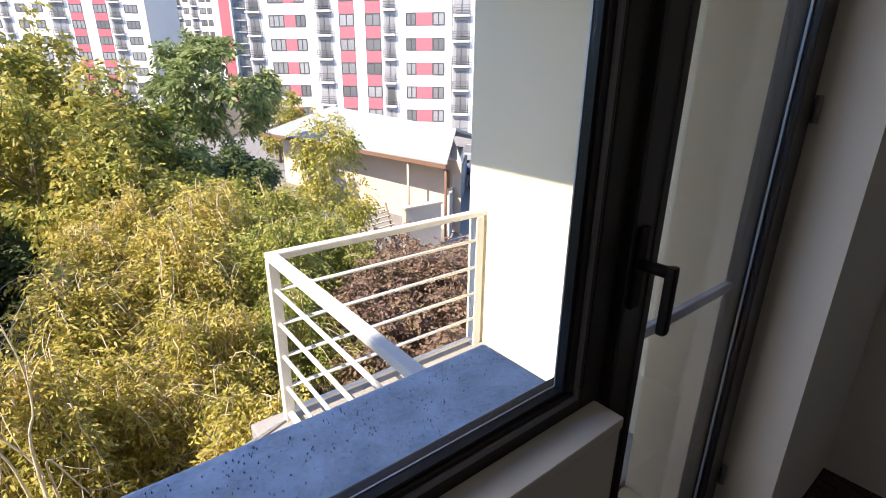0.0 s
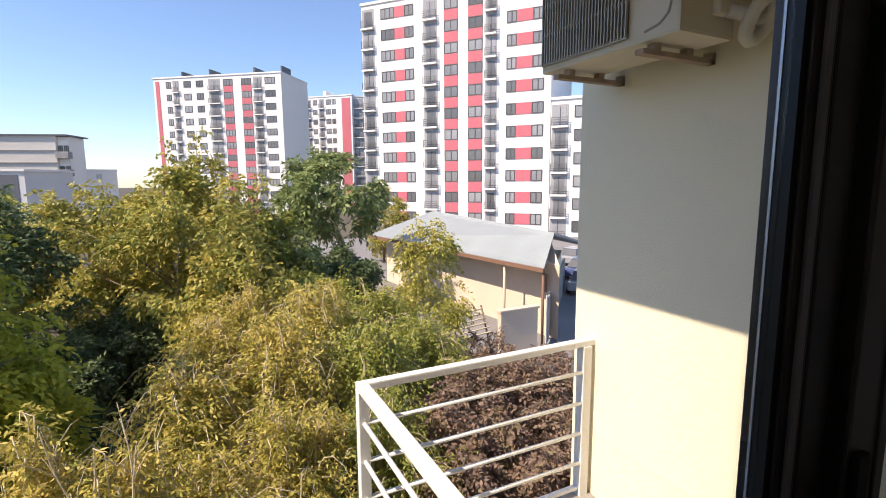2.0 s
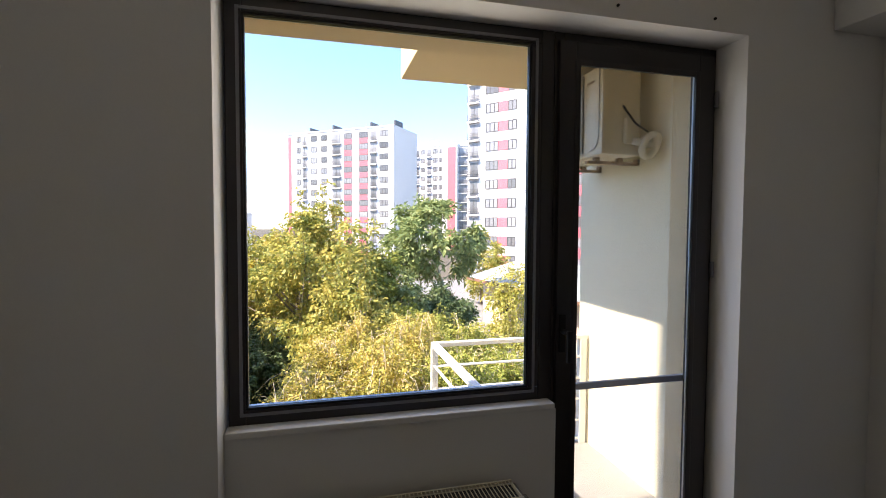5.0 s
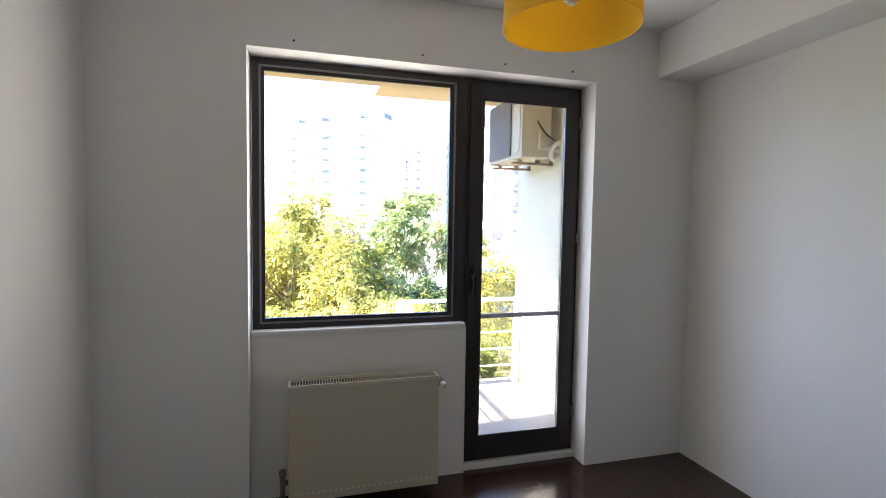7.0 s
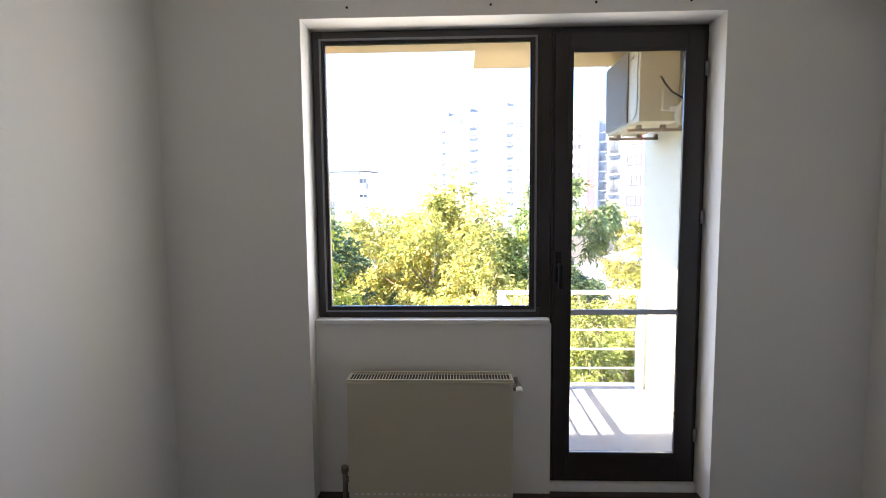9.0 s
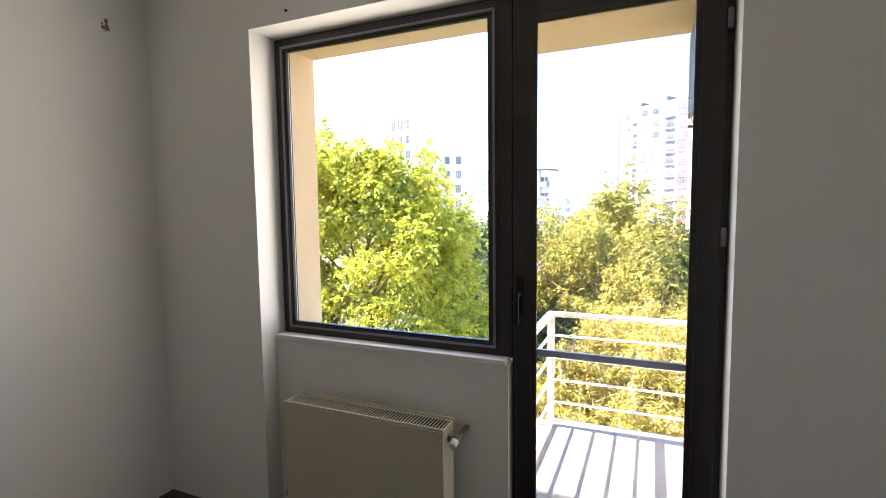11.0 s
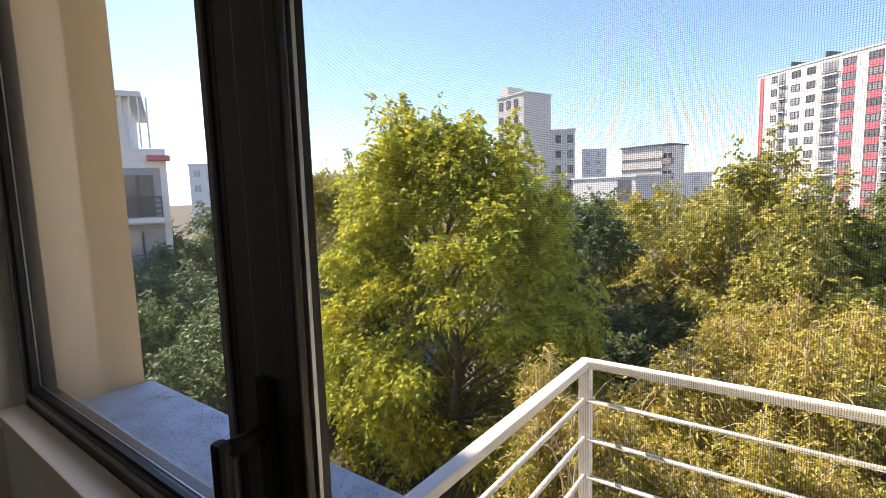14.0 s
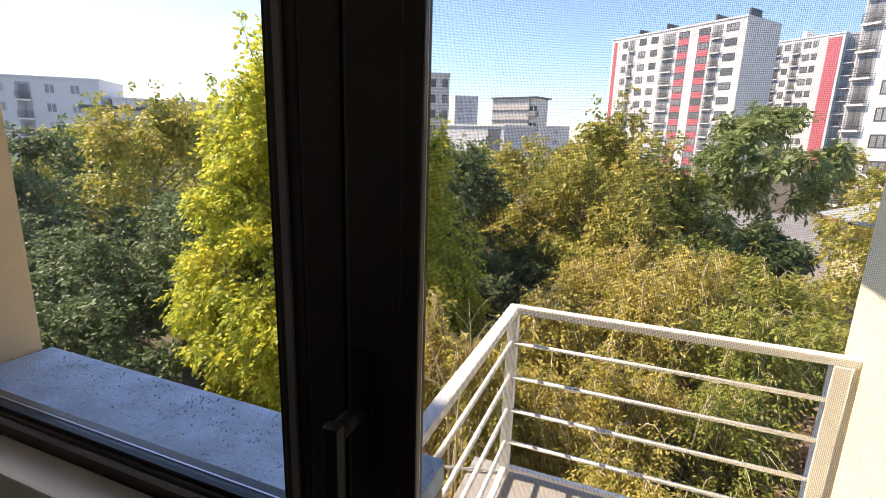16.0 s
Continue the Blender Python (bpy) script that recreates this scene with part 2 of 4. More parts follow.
def bm_tube(bm, pts, radii, sides=8, mi=0):
    """A tube through the points."""
    rings = []
    pts = [Vector(p) for p in pts]
    if not hasattr(radii, "__len__"):
        radii = [radii] * len(pts)
    for i, p in enumerate(pts):
        a, b = pts[max(i - 1, 0)], pts[min(i + 1, len(pts) - 1)]
        q = (b - a).to_track_quat("Z", "Y")
        rings.append([bm.verts.new(p + q @ Vector((radii[i] * math.cos(2 * math.pi * k / sides), radii[i] * math.sin(2 * math.pi * k / sides), 0))) for k in range(sides)])
    for r, s in zip(rings, rings[1:]):
        for k in range(sides):
            f = bm.faces.new((r[k], r[(k + 1) % sides], s[(k + 1) % sides], s[k]))
            f.smooth, f.material_index = True, mi
    for ring, flip in ((rings[0], True), (rings[-1], False)):
        f = bm.faces.new(ring[::-1] if flip else ring)
        f.material_index = mi
    return bm


def mesh_of(name, bm, mats):
    me = bpy.data.meshes.new(name)
    bmesh.ops.recalc_face_normals(bm, faces=bm.faces[:])
    bm.to_mesh(me)
    bm.free()
    for m in mats if isinstance(mats, (list, tuple)) else [mats]:
        me.materials.append(m)
    return me


def part(name, bm, material, parent, label=""):
    ob = new(name, mesh_of(name, bm, material) if isinstance(bm, bmesh.types.BMesh) else bm)
    ob.parent = parent
    return tagged(ob, label)


def thing(name, label, category, at=(0, 0, 0), turn=0, group="", kind=""):
    ob = new(name)
    ob.empty_display_size = 0.2
    ob.matrix_world = pose(*at, 0, 0, turn)
    return tagged(ob, label, category, group, kind)


def solid(name, bm, material, label="", category="", group="", kind=""):
    return tagged(new(name, mesh_of(name, bm, material)), label, category, group, kind)


def boxes(*rows):
    bm = bmesh.new()
    for r in rows:
        bm_box(bm, *r)
    return bm


def ring(bm, x0, x1, z0, z1, w, y0, y1, bevel=0.0, mi=0):
    """A rectangular frame of bars w wide, in the plane of a wall."""
    bm_box(bm, x0, x0 + w, y0, y1, z0, z1, bevel, mi)
    bm_box(bm, x1 - w, x1, y0, y1, z0, z1, bevel, mi)
    bm_box(bm, x0 + w, x1 - w, y0, y1, z0, z0 + w, bevel, mi)
    bm_box(bm, x0 + w, x1 - w, y0, y1, z1 - w, z1, bevel, mi)
    return bm


# ---- the room ----
FL, CEIL = 0.02, 2.52
WY = -0.148         # room face of the window wall
XL, XR, YB = -1.75, 1.37, -3.7
NX = -1.11          # side of the opening
FY = 0.28           # street face of the facade
GROUND = -5.5

tagged(solid("floor", boxes((XL - 0.2, XR + 0.2, YB - 0.2, -0.02, -0.12, FL - 0.012)), M_JOINT, "dark laminate floor"), kind="structure")
tagged(solid("ceiling", boxes((XL - 0.2, XR + 0.2, YB - 0.2, WY, CEIL, CEIL + 0.15)), M_CEIL, "white painted ceiling"), kind="structure")
tagged(solid("wall_west", boxes((XL - 0.2, XL, YB, WY, -0.1, CEIL)), M_PLASTER, "white plastered wall"), kind="structure")
tagged(solid("wall_east", boxes((XR, XR + 0.2, YB, WY, -0.1, CEIL)), M_PLASTER, "white plastered wall"), kind="structure")
tagged(solid("wall_south", boxes((XL - 0.2, XR + 0.2, YB - 0.2, YB, -0.1, CEIL)), M_PLASTER, "white plastered wall"), kind="structure")
tagged(solid("ceiling_beam", boxes((1.10, XR, YB, WY, 2.26, CEIL, 0.006)), M_PLASTER, "white boxed beam under the ceiling"), kind="structure")
tagged(solid("wall_north", boxes(
    (XL - 0.2, NX, WY, 0.06, -0.1, CEIL + 0.15),
    (0.700, XR + 0.2, WY, 0.06, -0.1, CEIL + 0.15),
    (NX, 0.700, WY, 0.06, 2.203, CEIL + 0.15),
    (NX, -0.004, -0.055, 0.06, -0.1, 0.845),
    (-0.004, 0.700, -0.028, 0.06, -0.1, 0.052)), M_PLASTER, "white plastered wall round the window"), kind="structure")
sill = solid("window_sill", boxes((NX + 0.002, -0.012, -0.064, -0.004, 0.846, 0.868, 0.004)), M_PLASTER, "white painted inner window sill")
tagged(sill, kind="structure")

# street side of the wall
tagged(solid("facade", boxes(
    (-6.0, NX, 0.06, FY, GROUND, 9.0),
    (0.735, 1.2, 0.06, FY, GROUND, 9.0),
    (NX, 0.735, 0.06, FY, 2.19, 9.0),
    (NX, 0.012, 0.06, FY, GROUND, 0.78),
    (0.012, 0.735, 0.06, FY, GROUND, -0.02)), M_RENDER, "beige rendered facade"), kind="structure")
tagged(solid("facade_wing", boxes((0.985, 6.0, FY, 1.48, GROUND, 9.0)), M_RENDER_PALE, "cream rendered side wall beside the balcony"), kind="structure")
bm = bmesh.new()
bm_box(bm, NX + 0.002, 0.008, 0.062, 0.302, 0.782, 0.832, 0.006)
for v in bm.verts:
    if v.co.y > 0.2:
        v.co.z -= 0.004
osill = solid("outer_sill", bm, M_CONCRETE, "grey weathered concrete outer sill with pits, tinted with the sky's blue")
tagged(osill, kind="structure")

tagged(solid("building_body", boxes((-6.0, 6.0, -5.0, 0.058, GROUND, -0.122), (-6.0, 6.0, -5.0, 0.058, CEIL + 0.152, 9.0)), M_RENDER, "rest of the apartment building above and below the room"), kind="structure")

# ---- window and balcony door ----
win = thing("window_1", "fixed dark brown plastic window with double glazing", "window", kind="structure")
bm = bmesh.new()
ring(bm, -1.104, -0.002, 0.862, 2.200, 0.050, -0.004, 0.020, 0.004)
ring(bm, -1.104, -0.002, 0.862, 2.200, 0.034, 0.0205, 0.058, 0.003)
part("window_frame", bm, M_FRAME, win)
bm = bmesh.new()
bm_box(bm, -0.090, -0.052, -0.0035, 0.019, 0.913, 2.149, 0.003)
part("glazing_bead", bm, M_FRAME, win)
# paler strip that imitates light caught on the frame's front edge
bm = bmesh.new()
ring(bm, -1.071, -0.067, 0.894, 2.167, 0.010, -0.0085, -0.0036, 0.001)
part("lit_edge", bm, M_EDGE_HINGE, win, "grey strip imitating the lit edge of the frame round the glazing")
bm = bmesh.new()
ring(bm, -1.0535, -0.0905, 0.9125, 2.1495, 0.007, 0.002, 0.017)
part("gasket", bm, M_GASKET, win, "black rubber gasket")
bm = bmesh.new()
ring(bm, -1.052, -0.092, 0.914, 2.148, 0.0065, 0.0174, 0.0200)
part("spacer", bm, M_SPACER, win, "pale metal spacer between the panes")
pane = part("pane", boxes((-1.046, -0.098, 0.010, 0.013, 0.920, 2.142)), M_GLASS, win, "clear glass")
pane.visible_shadow = False

door = thing("door_1", "closed dark brown glazed balcony door", "door", kind="structure")
bm = bmesh.new()
bm_box(bm, 0.0, 0.036, -0.002, 0.020, 0.055, 2.200, 0.003)
bm_box(bm, 0.0, 0.010, 0.0205, 0.058, 0.055, 2.200, 0.002)
bm_box(bm, 0.668, 0.699, -0.002, 0.058, 0.055, 2.200, 0.003)
bm_box(bm, 0.036, 0.668, -0.002, 0.058, 2.150, 2.200, 0.003)
bm_box(bm, 0.036, 0.668, -0.002, 0.058, 0.055, 0.090, 0.003)
part("door_frame", bm, M_FRAME, door)
leaf = bmesh.new()
x0, x1, z0, z1 = 0.012, 0.678, 0.078, 2.168
bm_box(leaf, x0, 0.078, -0.020, 0.020, z0, z1, 0.004)
bm_box(leaf, 0.606, x1, -0.020, 0.020, z0, z1, 0.004)
bm_box(leaf, 0.078, 0.606, -0.020, 0.020, z0, 0.192, 0.004)
bm_box(leaf, 0.078, 0.606, -0.020, 0.020, 2.098, z1, 0.004)
leaf = part("door_leaf", leaf, M_FRAME, door)
bm = bmesh.new()
ring(bm, 0.072, 0.612, 0.186, 2.104, 0.022, -0.0225, -0.0100, 0.003)
part("glazing_bead", bm, M_FRAME, leaf)
bm = bmesh.new()
ring(bm, 0.0775, 0.6065, 0.1915, 2.0985, 0.006, 0.009, 0.0185)
part("gasket", bm, M_GASKET, leaf, "black rubber gasket")
bm = bmesh.new()
ring(bm, 0.0778, 0.6062, 0.1918, 2.0982, 0.0085, 0.0010, 0.0060)
part("spacer", bm, M_SPACER, leaf, "pale metal spacer between the panes")
pane = part("pane", boxes((0.0790, 0.6050, -0.0060, -0.0030, 0.1930, 2.0970)), M_GLASS, leaf, "clear glass")
pane.visible_shadow = False
bm = bmesh.new()
bm_box(bm, 0.020, 0.046, -0.028, -0.0195, 1.040, 1.180, 0.003)
bm_tube(bm, [(0.033, -0.026, 1.118), (0.033, -0.074, 1.118)], 0.010, 10)
bm_box(bm, 0.023, 0.043, -0.086, -0.070, 1.014, 1.130, 0.006)
part("door_handle", bm, M_BLACK, leaf, "black lever handle pointing down")
for z in (0.30, 1.335, 2.0):
    bm = bmesh.new()
    bm_tube(bm, [(0.684, -0.026, z - 0.030), (0.684, -0.026, z + 0.030)], 0.008, 10)
    bm_box(bm, 0.680, 0.694, -0.026, -0.002, z - 0.022, z + 0.022, 0.002)
    part("hinge", bm, M_EDGE_HINGE, door, "grey capped hinge")

screen = thing("insect_screen", "dark framed insect screen with a grey crossbar outside the door", "insect screen")
bm = bmesh.new()
ring(bm, -0.014, 0.690, 0.090, 2.165, 0.012, 0.0600, 0.078, 0.002)
part("screen_frame", bm, M_FRAME, screen)
part("crossbar", boxes((-0.002, 0.678, 0.060, 0.078, 0.862, 0.888, 0.003)), M_ALU, screen, "grey metal crossbar")
part("net", boxes((-0.002, 0.678, 0.0685, 0.0695, 0.102, 2.153)), M_NET, screen, "fine dark mesh").visible_shadow = False

# ---- radiator ----
rad = thing("radiator", "cream panel radiator with a slotted top under the window", "radiator", (0, 0, 0))
rx0, rx1, rz0, rz1, ry0, ry1 = -0.930, -0.198, 0.075, 0.640, -0.225, -0.112
bm = bmesh.new()
bm_box(bm, rx0, rx1, ry0, ry0 + 0.012, rz0, rz1 - 0.012, 0.004)
part("front_panel", bm, M_RADIATOR, rad)
part("back_panel", boxes((rx0 + 0.01, rx1 - 0.01, ry1 - 0.012, ry1, rz0, rz1 - 0.014, 0.003)), M_RADIATOR, rad)
for a, b in ((rx0, rx0 + 0.006), (rx1 - 0.006, rx1)):
    part("side_panel", boxes((a, b, ry0 + 0.013, ry1 - 0.013, rz0 + 0.02, rz1 - 0.004, 0.002)), M_RADIATOR, rad)
bm = bmesh.new()
bm_box(bm, rx0, rx1, ry0, ry0 + 0.007, rz1 - 0.010, rz1, 0.002)
bm_box(bm, rx0, rx1, ry1 - 0.007, ry1, rz1 - 0.010, rz1, 0.002)
n = 54
for i in range(n + 1):
    x = rx0 + 0.012 + (rx1 - rx0 - 0.024) * i / n
    bm_box(bm, x - 0.0012, x + 0.0012, ry0 + 0.007, ry1 - 0.007, rz1 - 0.004, rz1 - 0.001)
part("top_grille", bm, M_RADIATOR, rad, "slotted cream top grille")
# near-black block that imitates the shade inside, seen between the slats
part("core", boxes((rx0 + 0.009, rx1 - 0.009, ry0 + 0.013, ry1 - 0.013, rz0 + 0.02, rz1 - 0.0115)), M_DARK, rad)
# white dashes imitate the broken highlight along the bottom edge
for k in range(26):
    x = rx0 + 0.035 + (rx1 - rx0 - 0.07) * k / 25
    part("slot", boxes((x - 0.006, x + 0.006, ry0 - 0.0012, ry0 + 0.002, rz0 + 0.036, rz0 + 0.044)), M_VALVE, rad, "small pale dash imitating the highlight along the bottom edge")
part("front_lip", boxes((rx0 - 0.002, rx1 + 0.002, ry0 - 0.003, ry0 + 0.010, rz1 - 0.022, rz1 - 0.0105, 0.002)), M_RADIATOR, rad)
bm = bmesh.new()
bm_tube(bm, [(rx1, -0.175, 0.585), (rx1 + 0.035, -0.175, 0.585)], 0.012, 10)
bm_tube(bm, [(rx1 + 0.030, -0.175, 0.585), (rx1 + 0.030, -0.06, 0.585)], 0.011, 10)
bm_tube(bm, [(rx1 + 0.030, -0.150, 0.594), (rx1 + 0.030, -0.185, 0.586)], [0.013, 0.016], 12)
valve = part("valve", bm, M_BRASS, rad, "metal valve")
bm = bmesh.new()
bm_tube(bm, [(rx1 + 0.030, -0.185, 0.585), (rx1 + 0.030, -0.214, 0.578)], [0.015, 0.013], 12)
part("valve_cap", bm, M_VALVE, valve, "white valve cap")
bm = bmesh.new()
bm_tube(bm, [(rx0 - 0.028, -0.175, 0.155), (rx0, -0.175, 0.155)], 0.012, 10)
bm_tube(bm, [(rx0 - 0.028, -0.175, FL), (rx0 - 0.028, -0.175, 0.19)], 0.012, 10)
bm_tube(bm, [(rx0 - 0.028, -0.175, 0.19), (rx0 - 0.028, -0.175, 0.215)], 0.017, 10)
part("return_valve", bm, M_BRASS, rad, "metal return valve and pipe")
for x in (-0.80, -0.33):
    part("bracket", boxes((x - 0.02, x + 0.02, -0.1125, -0.054, 0.30, 0.56)), M_RADIATOR, rad)

# ---- pendant lamp ----
LX, LY, LZ = -0.075, -1.2, 2.01
lamp = thing("pendant_lamp", "round yellow fabric drum lampshade hanging from the ceiling", "lamp")
bm = bmesh.new()
N = 48
rows = []
for r, z in ((0.205, 0.0), (0.205, 0.004), (0.199, 0.24), (0.199, 0.244), (0.195, 0.244), (0.195, 0.24), (0.201, 0.004), (0.201, 0.0)):
    rows.append([bm.verts.new((LX + r * math.cos(2 * math.pi * k / N), LY + r * math.sin(2 * math.pi * k / N), LZ + z)) for k in range(N)])
for a, b in zip(rows, rows[1:] + rows[:1]):
    for k in range(N):
        bm.faces.new((a[k], a[(k + 1) % N], b[(k + 1) % N], b[k])).smooth = True
part("shade", bm, M_SHADE, lamp)
bm = bmesh.new()
for k in range(3):
    a = 2 * math.pi * k / 3
    bm_tube(bm, [(LX, LY, LZ + 0.235), (LX + 0.198 * math.cos(a), LY + 0.198 * math.sin(a), LZ + 0.235)], 0.003, 6)
part("spider", bm, M_VALVE, lamp)
bm = bmesh.new()
bm_tube(bm, [(LX, LY, LZ + 0.24), (LX, LY, CEIL)], 0.004, 6)
part("cord", bm, M_VALVE, lamp, "white cord")
bm = bmesh.new()
bm_tube(bm, [(LX, LY, CEIL - 0.03), (LX, LY, CEIL)], [0.03, 0.045], 16)
part("ceiling_rose", bm, M_VALVE, lamp, "white ceiling rose")
bm = bmesh.new()
bm_tube(bm, [(LX, LY, LZ + 0.16), (LX, LY, LZ + 0.24)], 0.018, 12)
bm_tube(bm, [(LX, LY, LZ + 0.16), (LX, LY, LZ + 0.13), (LX, LY, LZ + 0.09), (LX, LY, LZ + 0.07)], [0.016, 0.028, 0.028, 0.010], 12)
part("bulb", bm, M_VALVE, lamp, "unlit white bulb")

# small marks on the walls
for x in (-0.904, -0.290, 0.153, 0.548):
    bm = bmesh.new()
    bm_tube(bm, [(x, WY, 2.245), (x, WY - 0.006, 2.245)], 0.005, 8)
    solid("nail", bm, M_BLACK, "small dark nail in the wall above the window", "nail", "nails over the window")
bm = bmesh.new()
for k in range(16):
    a, r = random.uniform(0, 6.28), random.uniform(0, 0.022) ** 1.0
    y, z, q = -0.33 + r * math.cos(a), 2.26 + r * math.sin(a), random.uniform(0.003, 0.008)
    bm_tube(bm, [(XL, y, z), (XL + 0.0025, y, z)], q, 7)
solid("wall_stain", bm, M_STAIN, "small brown mould spot on the white wall", "stain")

# ---- balcony ----
BX, BY, RZ = -0.115, 1.363, 0.762
deck = solid("balcony_deck", boxes((-0.265, 0.983, FY + 0.002, 1.425, -0.18, 0.0, 0.008)), M_DECK, "sunlit beige screed balcony floor slab")
tagged(deck, kind="structure")
tagged(solid("balcony_slab_above", boxes((-0.315, 0.983, FY + 0.002, 1.475, 2.435, 2.65, 0.008)), M_RENDER, "beige rendered balcony slab overhead"), kind="structure")
rail = thing("balcony_railing", "white painted steel balcony railing with thin horizontal bars", "railing")
part("corner_post", boxes((BX - 0.020, BX + 0.020, BY - 0.020, BY + 0.020, -0.16, RZ - 0.030, 0.003)), M_WHITE_STEEL, rail)
part("wall_post", boxes((0.915, 0.963, BY - 0.024, BY + 0.024, -0.16, RZ - 0.030, 0.003)), M_WHITE_STEEL, rail)
part("front_handrail", boxes((BX - 0.020, 0.984, BY - 0.020, BY + 0.020, RZ - 0.030, RZ, 0.006)), M_WHITE_STEEL, rail)
part("side_handrail", boxes((BX - 0.020, BX + 0.020, FY + 0.002, BY - 0.021, RZ - 0.030, RZ, 0.006)), M_WHITE_STEEL, rail)
for i in range(4):
    z = 0.61 - 0.148 * i
    bm = bmesh.new()
    bm_tube(bm, [(BX, BY - 0.012, z), (0.95, BY - 0.012, z)], 0.009, 8)
    part("front_bar", bm, M_WHITE_STEEL, rail)
    bm = bmesh.new()
    bm_tube(bm, [(BX, FY + 0.01, z), (BX, BY, z)], 0.009, 8)
    part("side_bar", bm, M_WHITE_STEEL, rail)
part("bottom_rail", boxes((BX, 0.95, BY - 0.012, BY + 0.012, 0.028, 0.045, 0.003)), M_WHITE_STEEL, rail)
part("bottom_rail", boxes((BX - 0.012, BX + 0.012, FY + 0.01, BY, 0.028, 0.045, 0.003)), M_WHITE_STEEL, rail)
bm = bmesh.new()
bm_tube(bm, [(BX, BY, 0.01), (-1.6, 0.84, 0.05), (-3.1, FY, 0.10)], 0.006, 6)
solid("white_cable", bm, M_WHITE_STEEL, "thin white cable from the balcony corner to the facade", "cable")

# ---- outdoor air conditioner ----
ac = thing("air_conditioner", "aged white outdoor air conditioner on the side wall above the balcony", "air conditioner")
ax0, ax1, ay0, ay1, az0, az1 = 0.665, 0.905, 0.735, 1.365, 1.900, 2.385
bm = bmesh.new()
bm_box(bm, ax0, ax1, ay0, ay1, az0, az1, 0.012)
part("body", bm, M_AC, ac)
gy0, gy1, gz0, gz1 = 0.925, 1.345, 1.930, 2.365
# dark sheet on the closed body imitates the shade behind the grille
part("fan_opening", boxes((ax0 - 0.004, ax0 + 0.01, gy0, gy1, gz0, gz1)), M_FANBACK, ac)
bm = bmesh.new()
for i in range(29):
    y = gy0 + (gy1 - gy0) * i / 28
    bm_box(bm, ax0 - 0.016, ax0 - 0.008, y - 0.0028, y + 0.0028, gz0, gz1)
for i in range(5):
    z = gz0 + (gz1 - gz0) * i / 4
    bm_box(bm, ax0 - 0.012, ax0 - 0.0045, gy0 - 0.004, gy1 + 0.004, z - 0.005, z + 0.005)
part("grille", bm, M_GRILLE, ac, "dark slatted fan grille")
for y in (0.86, 1.25):
    bm = bmesh.new()
    bm_box(bm, ax0 - 0.02, 0.984, y - 0.016, y + 0.016, az0 - 0.038, az0 - 0.022)
    bm_box(bm, 0.965, 0.984, y - 0.016, y + 0.016, az0 - 0.038, az0 - 0.0)
    bm_box(bm, ax0 + 0.03, ax0 + 0.06, y - 0.014, y + 0.014, az0 - 0.023, az0 + 0.004)
    bm_box(bm, ax1 - 0.06, ax1 - 0.03, y - 0.014, y + 0.014, az0 - 0.023, az0 + 0.004)
    part("bracket", bm, M_RUST, ac, "rust-stained steel wall bracket")
bm = bmesh.new()
bm_tube(bm, [(ax0 - 0.001, ay0 + 0.030, az1 - 0.015), (ax0 - 0.001, ay0 + 0.030, az0 + 0.11), (ax0 - 0.001, ay0 + 0.040, az0 + 0.065), (ax0 - 0.001, ay0 + 0.070, az0 + 0.040), (ax0 - 0.001, ay0 + 0.125, az0 + 0.030)], 0.0045, 6)
part("panel_seam", bm, M_GRILLE, ac, "grey seam round the front panel")
for k in range(5):
    part("lettering", boxes((ax0 - 0.002, ax0 + 0.002, ay0 + 0.085 + 0.016 * k, ay0 + 0.096 + 0.016 * k, az1 - 0.080, az1 - 0.066)), M_RUST, ac, "small worn mark")
bm = bmesh.new()
bm_box(bm, ax0 + 0.13, ax1 - 0.02, ay0 - 0.03, ay0 + 0.002, az0 + 0.06, az0 + 0.20, 0.008)
part("service_cover", bm, M_AC, ac)
bm = bmesh.new()
pts = [(0.84, ay0 - 0.02, az0 + 0.075)]
for k in range(15):
    a = 2 * math.pi * k / 12
    pts.append((0.915 - 0.010 * k / 15 + 0.045 * math.cos(a), ay0 - 0.075 - 0.030 * math.sin(a), az0 + 0.045 + 0.056 * math.sin(a)))
bm_tube(bm, pts, 0.020, 9)
part("hose", bm, M_HOSE, ac, "coiled insulated cream hose")
bm = bmesh.new()
bm_tube(bm, [(0.79, ay0 - 0.006, az0 + 0.265), (0.80, ay0 - 0.03, az0 + 0.225), (0.84, ay0 - 0.045, az0 + 0.165), (0.89, ay0 - 0.05, az0 + 0.135), (0.94, ay0 - 0.05, az0 + 0.11), (0.965, ay0 - 0.05, az0 + 0.05)], 0.006, 7)
part("cable", bm, M_BLACK, ac, "dark curved cable")

# ---- the ground ----
bm = bmesh.new()
bmesh.ops.create_grid(bm, x_segments=60, y_segments=60, size=1500)
for v in bm.verts:
    v.co.z = GROUND
tagged(solid("ground", bm, M_GROUND, "dry earth with scrub"), kind="structure")
tagged(solid("road", boxes((9.0, 60.0, -6, 60, GROUND, GROUND + 0.02)), M_ASPHALT, "grey asphalt lane and parking"), kind="structure")

# ---- plants ----
def unit(a):
    return a / (np.linalg.norm(a, axis=1)[:, None] + 1e-9)


